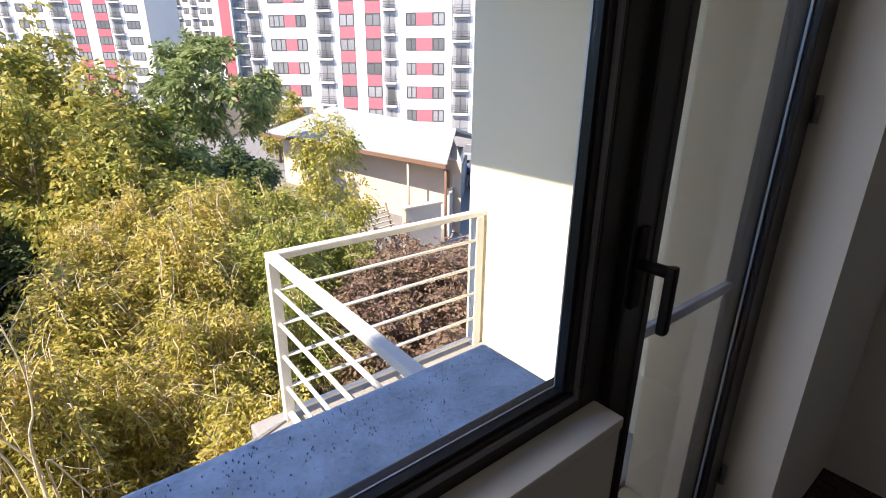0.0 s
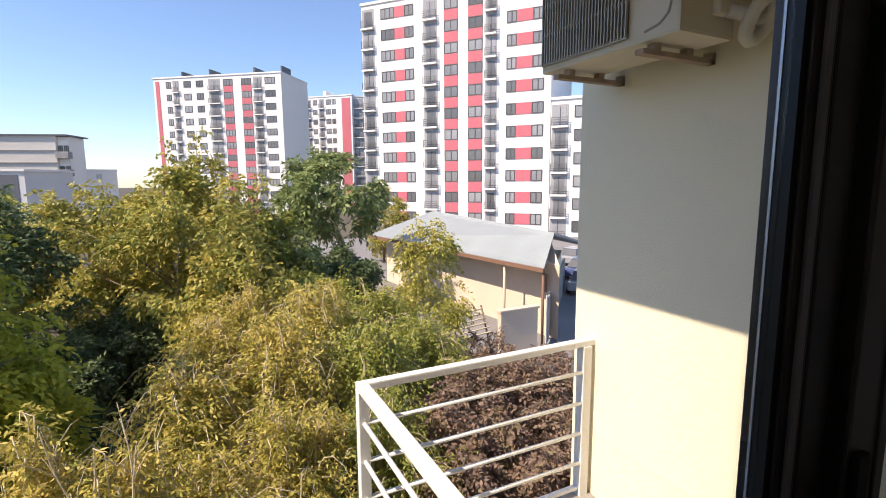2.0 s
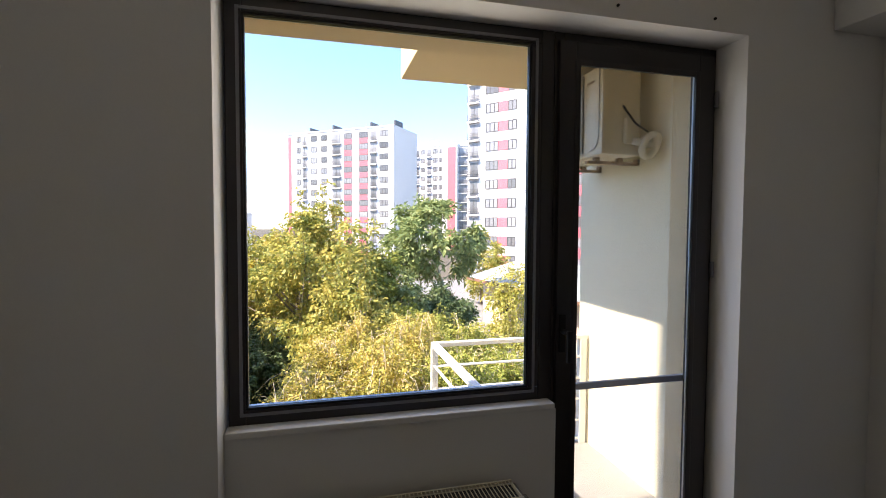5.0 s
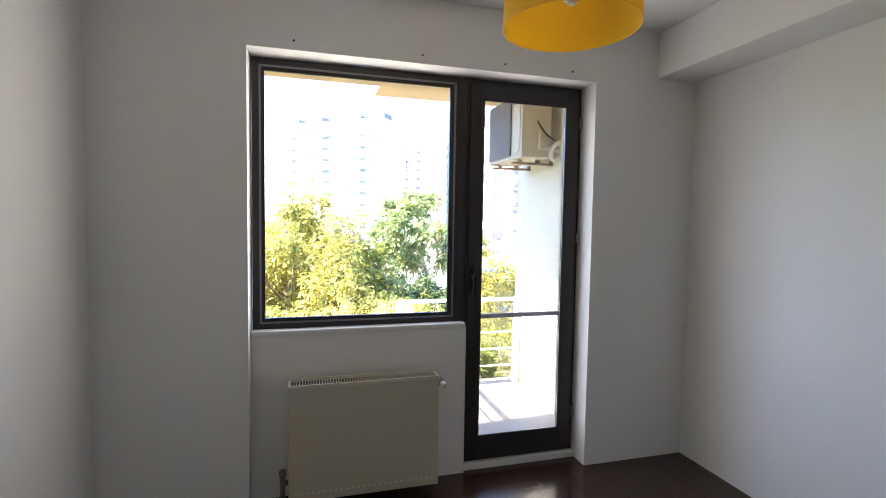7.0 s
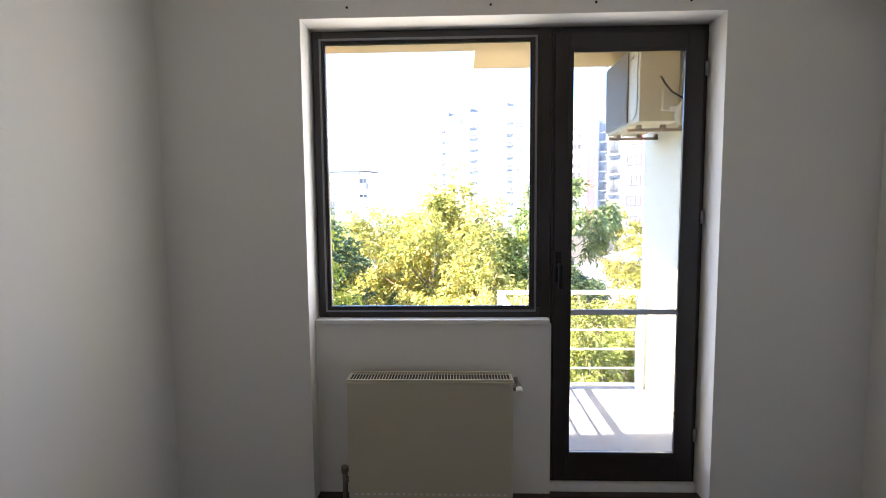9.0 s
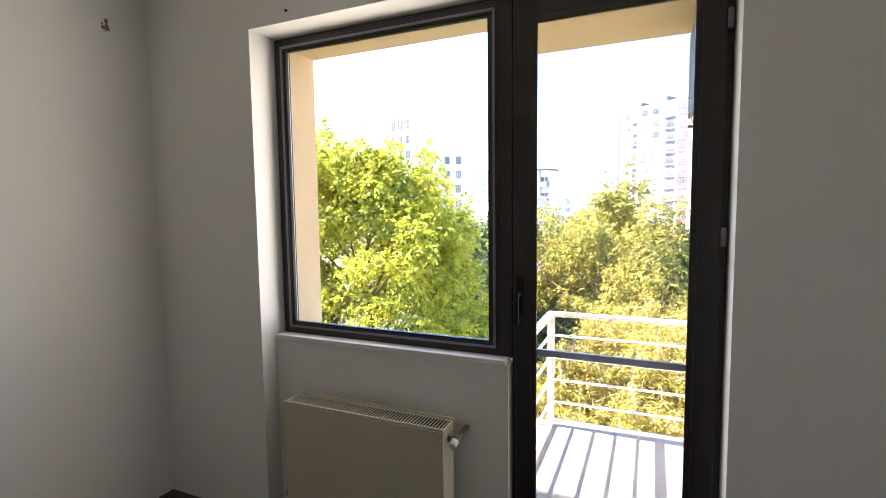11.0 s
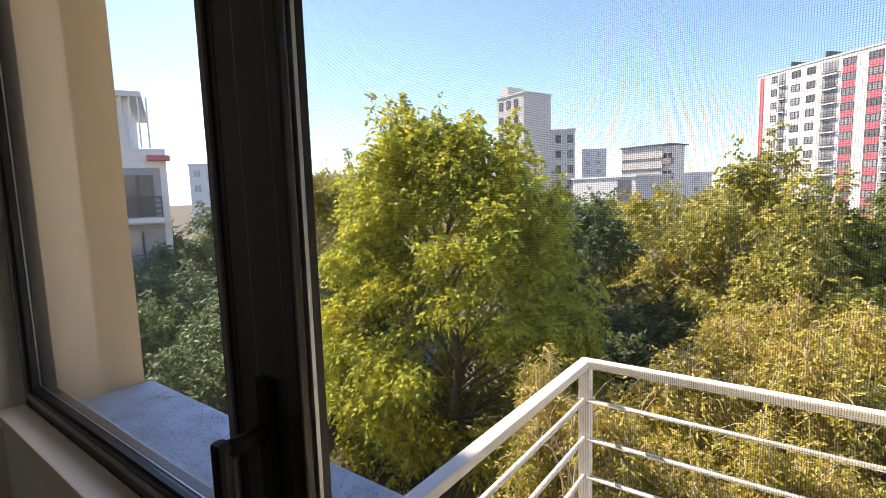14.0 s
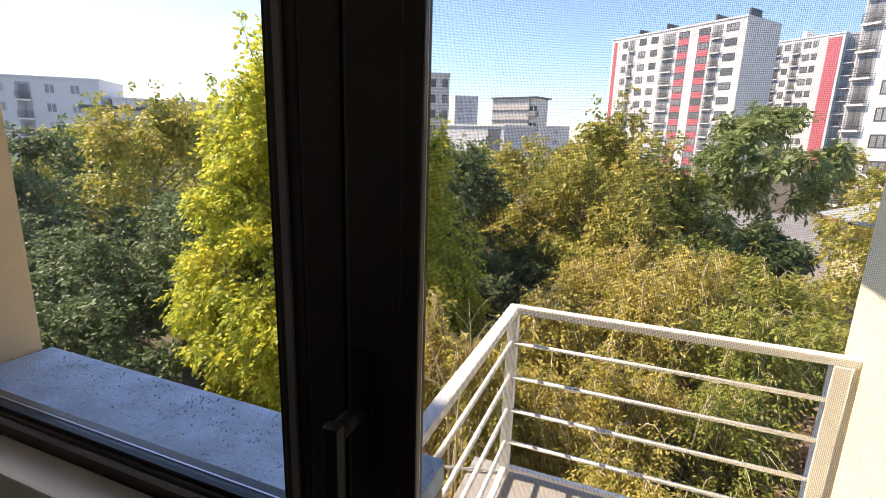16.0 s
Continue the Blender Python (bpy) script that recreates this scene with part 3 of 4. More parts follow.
def leaves_mesh(name, pts, dirs, length, width, material, rng, flat=0.9):
    """Pointed, slightly folded leaf blades at the points, each along its direction, most of them facing up."""
    n = len(pts)
    face = np.array([[0, 0, 1.0]]) + rng.normal(size=(n, 3)) * flat
    side = unit(np.cross(dirs, face))
    lift = unit(np.cross(side, dirs))
    ln = length * rng.uniform(0.6, 1.25, n)[:, None]
    wd = width * rng.uniform(0.7, 1.2, n)[:, None]
    v = np.empty((n, 4, 3))
    v[:, 0], v[:, 2] = pts, pts + dirs * ln - lift * wd * 0.25
    mid = pts + dirs * ln * 0.45
    v[:, 1], v[:, 3] = mid + side * wd * 0.5, mid - side * wd * 0.5
    me = bpy.data.meshes.new(name)
    me.vertices.add(4 * n)
    me.vertices.foreach_set("co", v.reshape(-1))
    me.loops.add(4 * n)
    me.loops.foreach_set("vertex_index", np.arange(4 * n, dtype=np.int32))
    me.polygons.add(n)
    me.polygons.foreach_set("loop_start", np.arange(0, 4 * n, 4, dtype=np.int32))
    me.update(calc_edges=True)
    me.materials.append(material)
    return me


def sprays(pts, dirs, length, count, droop, rng, open_by=0.9):
    """Leaflets set in pairs along bending stalks: their places and directions."""
    n = len(pts)
    ln = (length * rng.uniform(0.65, 1.2, n))[:, None]
    side = unit(np.cross(dirs, np.array([[0, 0, 1.0]]) + rng.normal(size=(n, 3)) * 0.4))
    P, D = [], []
    for j in range(count):
        s = (j + 1.0) / count
        sign = 0.0 if j == count - 1 else (1 if j % 2 else -1)
        P.append(pts + dirs * ln * s + np.array([[0, 0, -1.0]]) * droop * ln * s * s)
        D.append(unit(dirs * 0.7 + side * sign * open_by + np.array([[0, 0, -0.15 - droop * s]]) + rng.normal(size=(n, 3)) * 0.28))
    return np.vstack(P), np.vstack(D)


def tree(label, x, y, top, low, radius, leaf, seed, clumps=70, per=40, size=(0.13, 0.065), spray=(0.3, 5, 0.35), trunk_r=0.14, group="", bark=None, kind="tree", spread=0.2, taper_by=0.30, lumpy=1.0, shoots=14, hang=0.0, hollow=0.35, flat=0.9, layer=0.55):
    """A broad-leaved tree: trunk, limbs and twigs, and a crown of layered leaf clumps with gaps between them and shoots that stand out of it."""
    rng = np.random.default_rng(seed)
    ob = thing(kind, label, kind, (x, y, GROUND), group=group)
    h, mid = top - GROUND, (top + low) / 2 - GROUND
    half = (top - low) / 2
    u = unit(rng.normal(size=(clumps * 2, 3)))
    lump = 1 + lumpy * (0.20 * np.sin(3.3 * u[:, 0] + 1.3 * seed) + 0.17 * np.cos(4.1 * u[:, 1] + 2.2 * seed) + 0.12 * np.sin(6.5 * u[:, 2] + seed))
    u = u[np.argsort(-lump + rng.uniform(0, 0.45, len(lump)))[:clumps]]
    lump = 1 + lumpy * (0.20 * np.sin(3.3 * u[:, :1] + 1.3 * seed) + 0.17 * np.cos(4.1 * u[:, 1:2] + 2.2 * seed) + 0.12 * np.sin(6.5 * u[:, 2:3] + seed))
    c = u * (rng.uniform(hollow, 1.0, clumps) ** 0.5)[:, None] * np.clip(lump, 0.6, 1.15)
    c[:, :2] *= np.clip(1.05 - taper_by * (c[:, 2:3] * 0.5 + 0.5), 0.3, 1.1) * radius
    c[:, 2] = np.clip(mid + c[:, 2] * half * 0.95, 0.25, h - 0.15)
    bm = bmesh.new()
    axis = [Vector((0.15 * math.sin(seed + 2.1 * i) * i * 0.4, 0.15 * math.cos(1.7 * seed + i) * i * 0.4, h * 0.86 * i / 6)) for i in range(7)]
    bm_tube(bm, axis, [trunk_r * (1.25 if i == 0 else 1 - 0.13 * i) for i in range(7)], 9)
    part("trunk", bm, bark or M_BARK, ob)
    bm = bmesh.new()
    mains = c[::6]
    for k in range(clumps):
        e = Vector(c[k])
        if k % 6 == 0:
            f = min(max((e.z - 0.75 * math.hypot(e.x, e.y)) / (h * 0.86), 0.10), 0.95)
            i = min(int(f * 6), 5)
            s = axis[i].lerp(axis[i + 1], f * 6 - i)
            r0 = trunk_r * 0.34 * (1 - 0.6 * f)
        else:
            j = int(np.argmin(np.linalg.norm(mains - c[k], axis=1)))
            s, r0 = Vector(mains[j]), trunk_r * 0.09
        m1 = s.lerp(e, 0.5) + Vector((rng.normal(0, 0.10), rng.normal(0, 0.10), 0.12 * (e - s).length * rng.uniform(-0.4, 1)))
        bm_tube(bm, [s, m1, e], [r0, r0 * 0.6, r0 * 0.22], 5 if k % 6 == 0 else 3)
    idx = np.repeat(np.arange(clumps), per)
    sig = radius * spread * rng.uniform(0.55, 1.15, clumps)[idx][:, None] * np.array([[1, 1, layer]])
    off = unit(rng.normal(size=(len(idx), 3))) * (rng.uniform(0.05, 1, len(idx)) ** 0.5)[:, None]
    p = c[idx] + off * sig
    out = unit(c[idx] - np.array([[0, 0, mid]]))
    d = unit(off * 0.7 + out * 0.45 + rng.normal(size=p.shape) * 0.45 + np.array([[0, 0, -0.10 - hang]]))
    if shoots:
        tips = np.argsort(-(c[:, 2] / half + np.linalg.norm(c[:, :2], axis=1) / radius * 0.8))[:shoots]
        for k in tips:
            ln = rng.uniform(0.35, 1.0) * radius * 0.28
            way = np.array([out[k * per][0] * 0.5 + rng.normal(0, 0.15), out[k * per][1] * 0.5 + rng.normal(0, 0.15), 1.0])
            way /= np.linalg.norm(way)
            a, b = c[k], c[k] + way * ln * 1.5
            bm_tube(bm, [a, (a + b) / 2 + rng.normal(0, 0.03, 3), b], [0.014, 0.009, 0.004], 3)
            m = max(8, int(per * 0.35))
            q = rng.uniform(0.2, 1.0, m)[:, None]
            p = np.vstack([p, a + (b - a) * q + rng.normal(0, 0.05, (m, 3))])
            d = np.vstack([d, unit(rng.normal(size=(m, 3)) + way * 0.5)])
    part("limbs", bm, bark or M_BARK, ob)
    keep = p[:, 2] > 0.15
    P, D = sprays(p[keep], d[keep], spray[0], spray[1], spray[2], rng)
    part("crown", leaves_mesh("crown", P, D, size[0], size[1], leaf, rng, flat), None, ob)
    return ob


def weeping_shrub(label, x, y, top, radius, leaf, seed, stems=60, per=22, size=(0.065, 0.026), spray=(0.26, 9, 0.5), group="weeping shrubs below the balcony"):
    """Arching pale stems hung with feathered leaves."""
    rng = np.random.default_rng(seed)
    ob = thing("weeping_shrub", label, "shrub", (x, y, GROUND), group=group)
    h = top - GROUND
    bm = bmesh.new()
    P, D = [], []
    for k in range(stems):
        a = rng.uniform(0, 2 * math.pi)
        reach = radius * rng.uniform(0.15, 1.0)
        up = h * rng.uniform(0.62, 1.0) * (1 - 0.22 * (reach / radius) ** 2)
        drop = up * rng.uniform(0.06, 0.40)
        sx, sy = rng.normal(0, 0.12, 2)
        bend = rng.normal(0, 0.25)
        pts = []
        for i in range(9):
            t = i / 8
            r = reach * (t ** 1.7)
            z = up * (1 - (1 - min(t / 0.72, 1)) ** 2) - (drop * ((t - 0.72) / 0.28) ** 2 if t > 0.72 else 0)
            pts.append((sx + r * math.cos(a + bend * t) + rng.normal(0, 0.03), sy + r * math.sin(a + bend * t) + rng.normal(0, 0.03), max(z, 0.02)))
        bm_tube(bm, pts, [0.013 * (1 - 0.8 * i / 8) + 0.002 for i in range(9)], 4)
        if k % 4 == 0:
            wand = [(a0 * 1.08 + rng.normal(0, 0.02), b0 * 1.08 + rng.normal(0, 0.02), c0 * 1.035) for a0, b0, c0 in pts]
            bm_tube(bm, wand, [0.011 * (1 - 0.6 * i / 8) for i in range(9)], 4)
        q = np.array(pts)
        t = rng.uniform(0.30, 1.0, per) ** 0.8 * 7.99
        i0 = np.minimum(t.astype(int), 7)
        fr = (t - i0)[:, None]
        pos = q[i0] * (1 - fr) + q[i0 + 1] * fr
        P.append(pos + rng.normal(0, 0.06, (per, 3)))
        D.append(unit(rng.normal(0, 0.9, (per, 3)) + np.array([[0.35 * math.cos(a), 0.35 * math.sin(a), -0.15]])))
    part("stems", bm, M_TWIG, ob, "pale thin arching stems")
    P, D = np.vstack(P), np.vstack(D)
    keep = P[:, 2] > 0.1
    P, D = sprays(P[keep], D[keep], spray[0], spray[1], spray[2], rng)
    part("foliage", leaves_mesh("foliage", P, D, size[0], size[1], leaf, rng, 0.8), None, ob)
    return ob


tree("tall maple with yellow-green leaves and loose shoots beside the building", -6.75, 9.7, 3.35, -6.6, 3.95, L_GREEN, 3, clumps=430, per=52, size=(0.150, 0.085), spray=(0.25, 5, 0.5), trunk_r=0.17, spread=0.150, taper_by=0.40, lumpy=0.28, shoots=34, hollow=0.42, flat=1.5)
tree("broad yellowing tree with loose twigs in the middle of the garden", -1.6, 21.3, 2.45, -5.0, 4.0, L_OLIVE, 5, clumps=165, per=36, size=(0.22, 0.115), spray=(0.40, 5, 0.4), trunk_r=0.2, spread=0.165, shoots=30, hollow=0.15)
tree("mossy green tree beside the yellowing one", 2.1, 22.8, 0.1, -4.9, 1.9, L_MOSS, 6, clumps=56, per=32, size=(0.21, 0.105), spray=(0.36, 5, 0.4), trunk_r=0.12, spread=0.22, shoots=16, hollow=0.15)
tree("dark green tree with long feathery leaves in front of the towers", 6.2, 26.6, 3.0, -1.0, 2.65, L_FEATHER, 8, clumps=44, per=20, size=(0.34, 0.135), spray=(0.75, 11, 0.45), trunk_r=0.16, spread=0.13, bark=M_TWIG, shoots=0, taper_by=0.15, lumpy=0.6, hollow=0.5)
tree("slim birch-like tree with hanging golden leaves before the house", 5.6, 13.4, 0.45, -4.6, 1.25, L_BIRCH, 9, clumps=64, per=19, size=(0.125, 0.058), spray=(0.36, 7, 0.6), trunk_r=0.05, spread=0.25, bark=M_TWIG, hang=0.45, shoots=12, hollow=0.1, lumpy=0.9)
tree("dark shaded tree with glossy leaves in the garden", -6.6, 18.2, 0.9, -5.2, 2.9, L_DARK, 11, clumps=100, per=40, size=(0.19, 0.10), spray=(0.30, 5, 0.3), trunk_r=0.16, spread=0.22, shoots=18)
# added dark foliage that stands in for deep shade on the ground
tree("dark-leaved tree added in place of shaded ground", -4.9, 14.0, -2.2, -5.3, 1.6, L_DARK, 12, clumps=46, per=38, size=(0.16, 0.085), spray=(0.28, 5, 0.3), trunk_r=0.10, spread=0.26, shoots=8)
tree("round dark green tree beside the house", 6.1, 23.6, -1.4, -5.2, 1.35, L_DARK, 13, clumps=50, per=40, size=(0.21, 0.10), spray=(0.34, 5, 0.35), trunk_r=0.1, spread=0.28, shoots=8)
tree("small feathery tree before the house", 3.0, 22.2, -0.7, -4.6, 1.3, L_FEATHER, 24, clumps=28, per=16, size=(0.27, 0.10), spray=(0.55, 9, 0.45), trunk_r=0.07, spread=0.18, bark=M_TWIG, shoots=0, hollow=0.3)
tree("dark green tree behind the maple", -12.0, 10.5, -0.6, -5.2, 3.0, L_DARK, 14, clumps=90, per=36, size=(0.17, 0.09), spray=(0.28, 5, 0.3), trunk_r=0.15, spread=0.24, shoots=12)
tree("yellowing tree behind the maple", -19.5, 15.0, 2.2, -5.0, 4.0, L_OLIVE, 15, clumps=100, per=36, size=(0.22, 0.12), spray=(0.36, 5, 0.4), trunk_r=0.2, spread=0.20, shoots=26)
tree("olive tree in the far garden", -9.5, 28.0, 0.7, -5.0, 4.2, L_MOSS, 16, clumps=90, per=36, size=(0.25, 0.13), spray=(0.42, 5, 0.4), trunk_r=0.2, spread=0.20, shoots=16)
tree("pale green tree in the far garden", -14.0, 36.0, 1.0, -5.0, 4.5, L_DARK, 17, clumps=80, per=34, size=(0.32, 0.16), spray=(0.5, 5, 0.4), trunk_r=0.2, spread=0.22, shoots=14)
tree("yellowing tree in the far garden", -27.0, 24.0, 1.5, -5.0, 4.5, L_OLIVE, 18, clumps=80, per=34, size=(0.28, 0.14), spray=(0.5, 5, 0.4), trunk_r=0.2, spread=0.22, shoots=14)
tree("dark green tree before the long white block", -33.0, 17.5, 0.6, -5.0, 4.2, L_DARK, 25, clumps=80, per=32, size=(0.30, 0.15), spray=(0.45, 5, 0.4), trunk_r=0.2, spread=0.22, shoots=14)
tree("green tree far behind the shaded garden", -40.0, 25.0, 0.9, -5.0, 4.6, L_MOSS, 26, clumps=80, per=30, size=(0.34, 0.17), spray=(0.5, 5, 0.4), trunk_r=0.2, spread=0.22, shoots=14)
tree("small tree before the tower", 13.5, 40.0, 1.0, -5.0, 2.0, L_OLIVE, 19, clumps=44, per=28, size=(0.26, 0.13), spray=(0.46, 5, 0.4), trunk_r=0.14, spread=0.26, shoots=10)
tree("tree at the end of the garden", -3.5, 42.0, 0.9, -5.0, 4.2, L_OLIVE, 20, clumps=70, per=34, size=(0.32, 0.16), spray=(0.5, 5, 0.4), trunk_r=0.2, spread=0.22, shoots=14)

tree("leafy olive tree among the shrubs", 0.8, 17.0, -0.5, -4.9, 2.5, L_OLIVE, 21, clumps=84, per=36, size=(0.18, 0.09), spray=(0.34, 5, 0.5), trunk_r=0.10, spread=0.22, shoots=16, hang=0.2)
tree("leafy mossy tree between the shrubs and the house", 3.2, 18.2, -1.9, -5.0, 1.7, L_MOSS, 22, clumps=60, per=36, size=(0.18, 0.09), spray=(0.34, 5, 0.5), trunk_r=0.10, spread=0.24, shoots=12, hang=0.2)
tree("golden tree behind the dark one", -4.6, 25.5, 1.2, -4.9, 2.9, L_OLIVE, 23, clumps=80, per=36, size=(0.24, 0.12), spray=(0.38, 5, 0.4), trunk_r=0.15, spread=0.21, shoots=18)
# dark leaf colour imitates the garden's shade; the last four cover lit ground
for i, (sx, sy, st, sr) in enumerate(((-11.5, 5.6, -2.6, 2.3), (-14.5, 8.0, -1.7, 2.6), (-9.0, 3.2, -3.6, 1.9), (-18.5, 10.0, -1.0, 3.0), (-22.0, 13.0, -0.5, 3.0), (-13.0, 4.0, -3.4, 2.0), (-17.5, 5.8, -1.6, 2.0), (-21.5, 7.2, -1.5, 2.4), (-26.0, 11.5, -0.4, 2.8), (-3.6, 21.5, -3.0, 1.7), (-2.2, 18.3, -3.0, 1.5), (-4.6, 17.0, -3.2, 1.5), (-3.2, 11.2, -3.8, 1.4))):
    tree("low tree with leaves darkened for the garden's shade", sx, sy, st, -5.4, sr, L_DARK, 90 + i, clumps=56, per=34, size=(0.16, 0.085), spray=(0.26, 5, 0.3), trunk_r=0.1, spread=0.28, shoots=8, group="low trees in the shaded garden")
GOLD, MOSS = "weeping golden-green shrub with pale stems", "weeping mossy green shrub with pale stems"
for i, (sx, sy, st, sr) in enumerate(((0.6, 9.8, -1.0, 1.9), (2.5, 9.6, -1.3, 1.8), (-1.0, 8.6, -1.35, 1.7), (0.4, 7.2, -1.75, 1.6), (2.0, 7.4, -2.0, 1.6), (-0.9, 6.4, -1.8, 1.35),
                                     (0.6, 5.2, -2.3, 1.4), (-0.6, 4.2, -2.6, 1.3), (-2.35, 5.9, -0.72, 0.75), (-2.3, 4.4, -2.2, 1.2), (4.0, 10.6, -1.6, 1.7), (1.6, 11.8, -0.9, 1.9),
                                     (3.4, 12.4, -1.2, 1.7), (-0.6, 11.2, -1.3, 1.7), (1.6, 4.6, -2.9, 1.3), (-1.6, 2.9, -2.9, 1.1), (0.2, 2.8, -3.3, 1.1), (2.6, 14.6, -1.4, 1.8), (0.3, 14.5, -1.3, 2.0), (-1.45, 5.6, -1.05, 0.6))):
    far, mossy = sy > 8, i in (1, 4, 10, 12, 14)
    weeping_shrub(MOSS if mossy else GOLD, sx, sy, st, sr, L_MOSS if mossy else L_GOLD, 40 + i, stems=80 if sr > 1.2 else 50, per=20 if far else 24, size=(0.120, 0.046) if far else (0.088, 0.031), spray=(0.32, 6, 0.35) if far else (0.25, 7, 0.4))
for i, (sx, sy, st, sr) in enumerate(((3.6, 7.6, -2.7, 1.1), (4.9, 7.2, -2.8, 1.1), (4.3, 8.8, -2.7, 1.2), (5.8, 8.4, -2.8, 1.2), (3.2, 6.2, -3.1, 1.1), (6.6, 10.2, -2.9, 1.3), (5.2, 10.4, -2.8, 1.2), (4.6, 5.8, -3.2, 1.1), (2.6, 5.2, -3.5, 1.0), (6.0, 6.6, -3.0, 1.1), (7.4, 8.6, -3.0, 1.1), (7.9, 10.6, -3.1, 1.2), (7.0, 12.2, -3.3, 1.1))):
    tree("russet shrub with dry brown leaves", sx, sy, st, -5.3, sr, L_BROWN, 70 + i, clumps=44, per=22, size=(0.115, 0.062), spray=(0.20, 5, 0.4), trunk_r=0.04, spread=0.30, shoots=8, hollow=0.2, group="russet shrubs by the house", kind="shrub")


branch = thing("bare_branches", "long pale bare branches reaching out of the shrubs", "branches", (-1.35, 4.3, GROUND))
for pts in (((0.0, 0.0, 0.0), (-0.10, 0.25, 2.86), (-0.08, 0.3, 3.53), (-0.46, 0.32, 4.36), (-0.59, 0.35, 4.92)), ((0.05, 0.1, 0.0), (-0.08, 0.27, 3.4), (0.02, 0.3, 4.11), (0.03, 0.33, 4.56), (-0.04, 0.4, 5.05)),
            ((-0.05, 0.05, 0.0), (-0.18, 0.3, 3.0), (-0.30, 0.3, 3.84), (-0.50, 0.3, 3.98), (-0.69, 0.3, 4.10)), ((0.1, 0.2, 0.0), (0.0, 0.3, 2.9), (0.0, 0.3, 3.55), (0.15, 0.3, 3.2), (0.25, 0.32, 2.9))):
    bm = bmesh.new()
    P = [Vector(q) for q in pts]
    line = []
    for i in range(4):
        before, after = P[max(i - 1, 0)], P[min(i + 2, 4)]
        for k in range(5):
            t = k / 5
            line.append(0.5 * (2 * P[i] + (P[i + 1] - before) * t + (2 * before - 5 * P[i] + 4 * P[i + 1] - after) * t * t + (3 * P[i] - before - 3 * P[i + 1] + after) * t ** 3))
    line.append(P[4])
    bm_tube(bm, line, [0.017 - 0.014 * i / 20 for i in range(21)], 6)
    for k in range(7):
        a = line[11 + k]
        way = (line[12 + k] - line[10 + k]).normalized()
        out = Vector((math.sin(k * 2.4), math.cos(k * 1.9), 0.35))
        bm_tube(bm, [a, a + way * 0.12 + out * 0.08, a + way * 0.22 + out * 0.20, a + way * 0.28 + out * 0.30 - Vector((0, 0, 0.05))], [0.005, 0.004, 0.003, 0.0015], 4)
    part("branch", bm, M_TWIG, branch)


# ---- towers ----
def far_window(w, h, mull=1, pale=False):
    bm = bmesh.new()
    ring(bm, -w / 2, w / 2, 0, h, 0.11, -0.06, 0.05)
    bm_box(bm, -w / 2 + 0.11, w / 2 - 0.11, -0.02, 0.05, 0.11, h - 0.11, 0, 1)
    for k in range(mull):
        x = -w / 2 + w * (k + 1) / (mull + 1)
        bm_box(bm, x - 0.06, x + 0.06, -0.055, -0.021, 0.11, h - 0.11)
    # pale: haze is imitated by lighter frames and panes
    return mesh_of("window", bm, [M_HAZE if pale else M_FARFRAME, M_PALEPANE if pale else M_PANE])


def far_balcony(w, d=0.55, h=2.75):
    """A loggia: back wall greyed to imitate a recess's shade, glazed door, white slab, thin dark rail bars."""
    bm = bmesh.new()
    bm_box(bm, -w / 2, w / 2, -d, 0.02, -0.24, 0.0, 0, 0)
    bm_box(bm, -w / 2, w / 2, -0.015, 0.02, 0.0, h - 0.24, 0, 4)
    bm_box(bm, -w * 0.30, w * 0.34, -0.045, -0.016, 0.05, h - 0.6, 0, 2)
    bm_box(bm, -0.04, 0.06, -0.07, -0.046, 0.05, h - 0.6, 0, 3)
    for k in range(4):
        bm_box(bm, -w / 2 + 0.02, w / 2 - 0.02, -d + 0.02, -d + 0.06, 0.16 + 0.27 * k, 0.23 + 0.27 * k, 0, 1)
    for x in (-w / 2 + 0.04, 0.0, w / 2 - 0.04):
        bm_box(bm, x - 0.03, x + 0.03, -d + 0.061, -d + 0.10, 0.0, 1.06, 0, 1)
    return mesh_of("balcony", bm, [M_TOWER, M_BALC, M_PANE, M_FARFRAME, M_LOGGIA_SHADE])


def panel_mesh(w, h, m):
    bm = bmesh.new()
    bm_box(bm, -w / 2, w / 2, -0.05, 0.01, 0, h)
    return mesh_of("panel", bm, m)


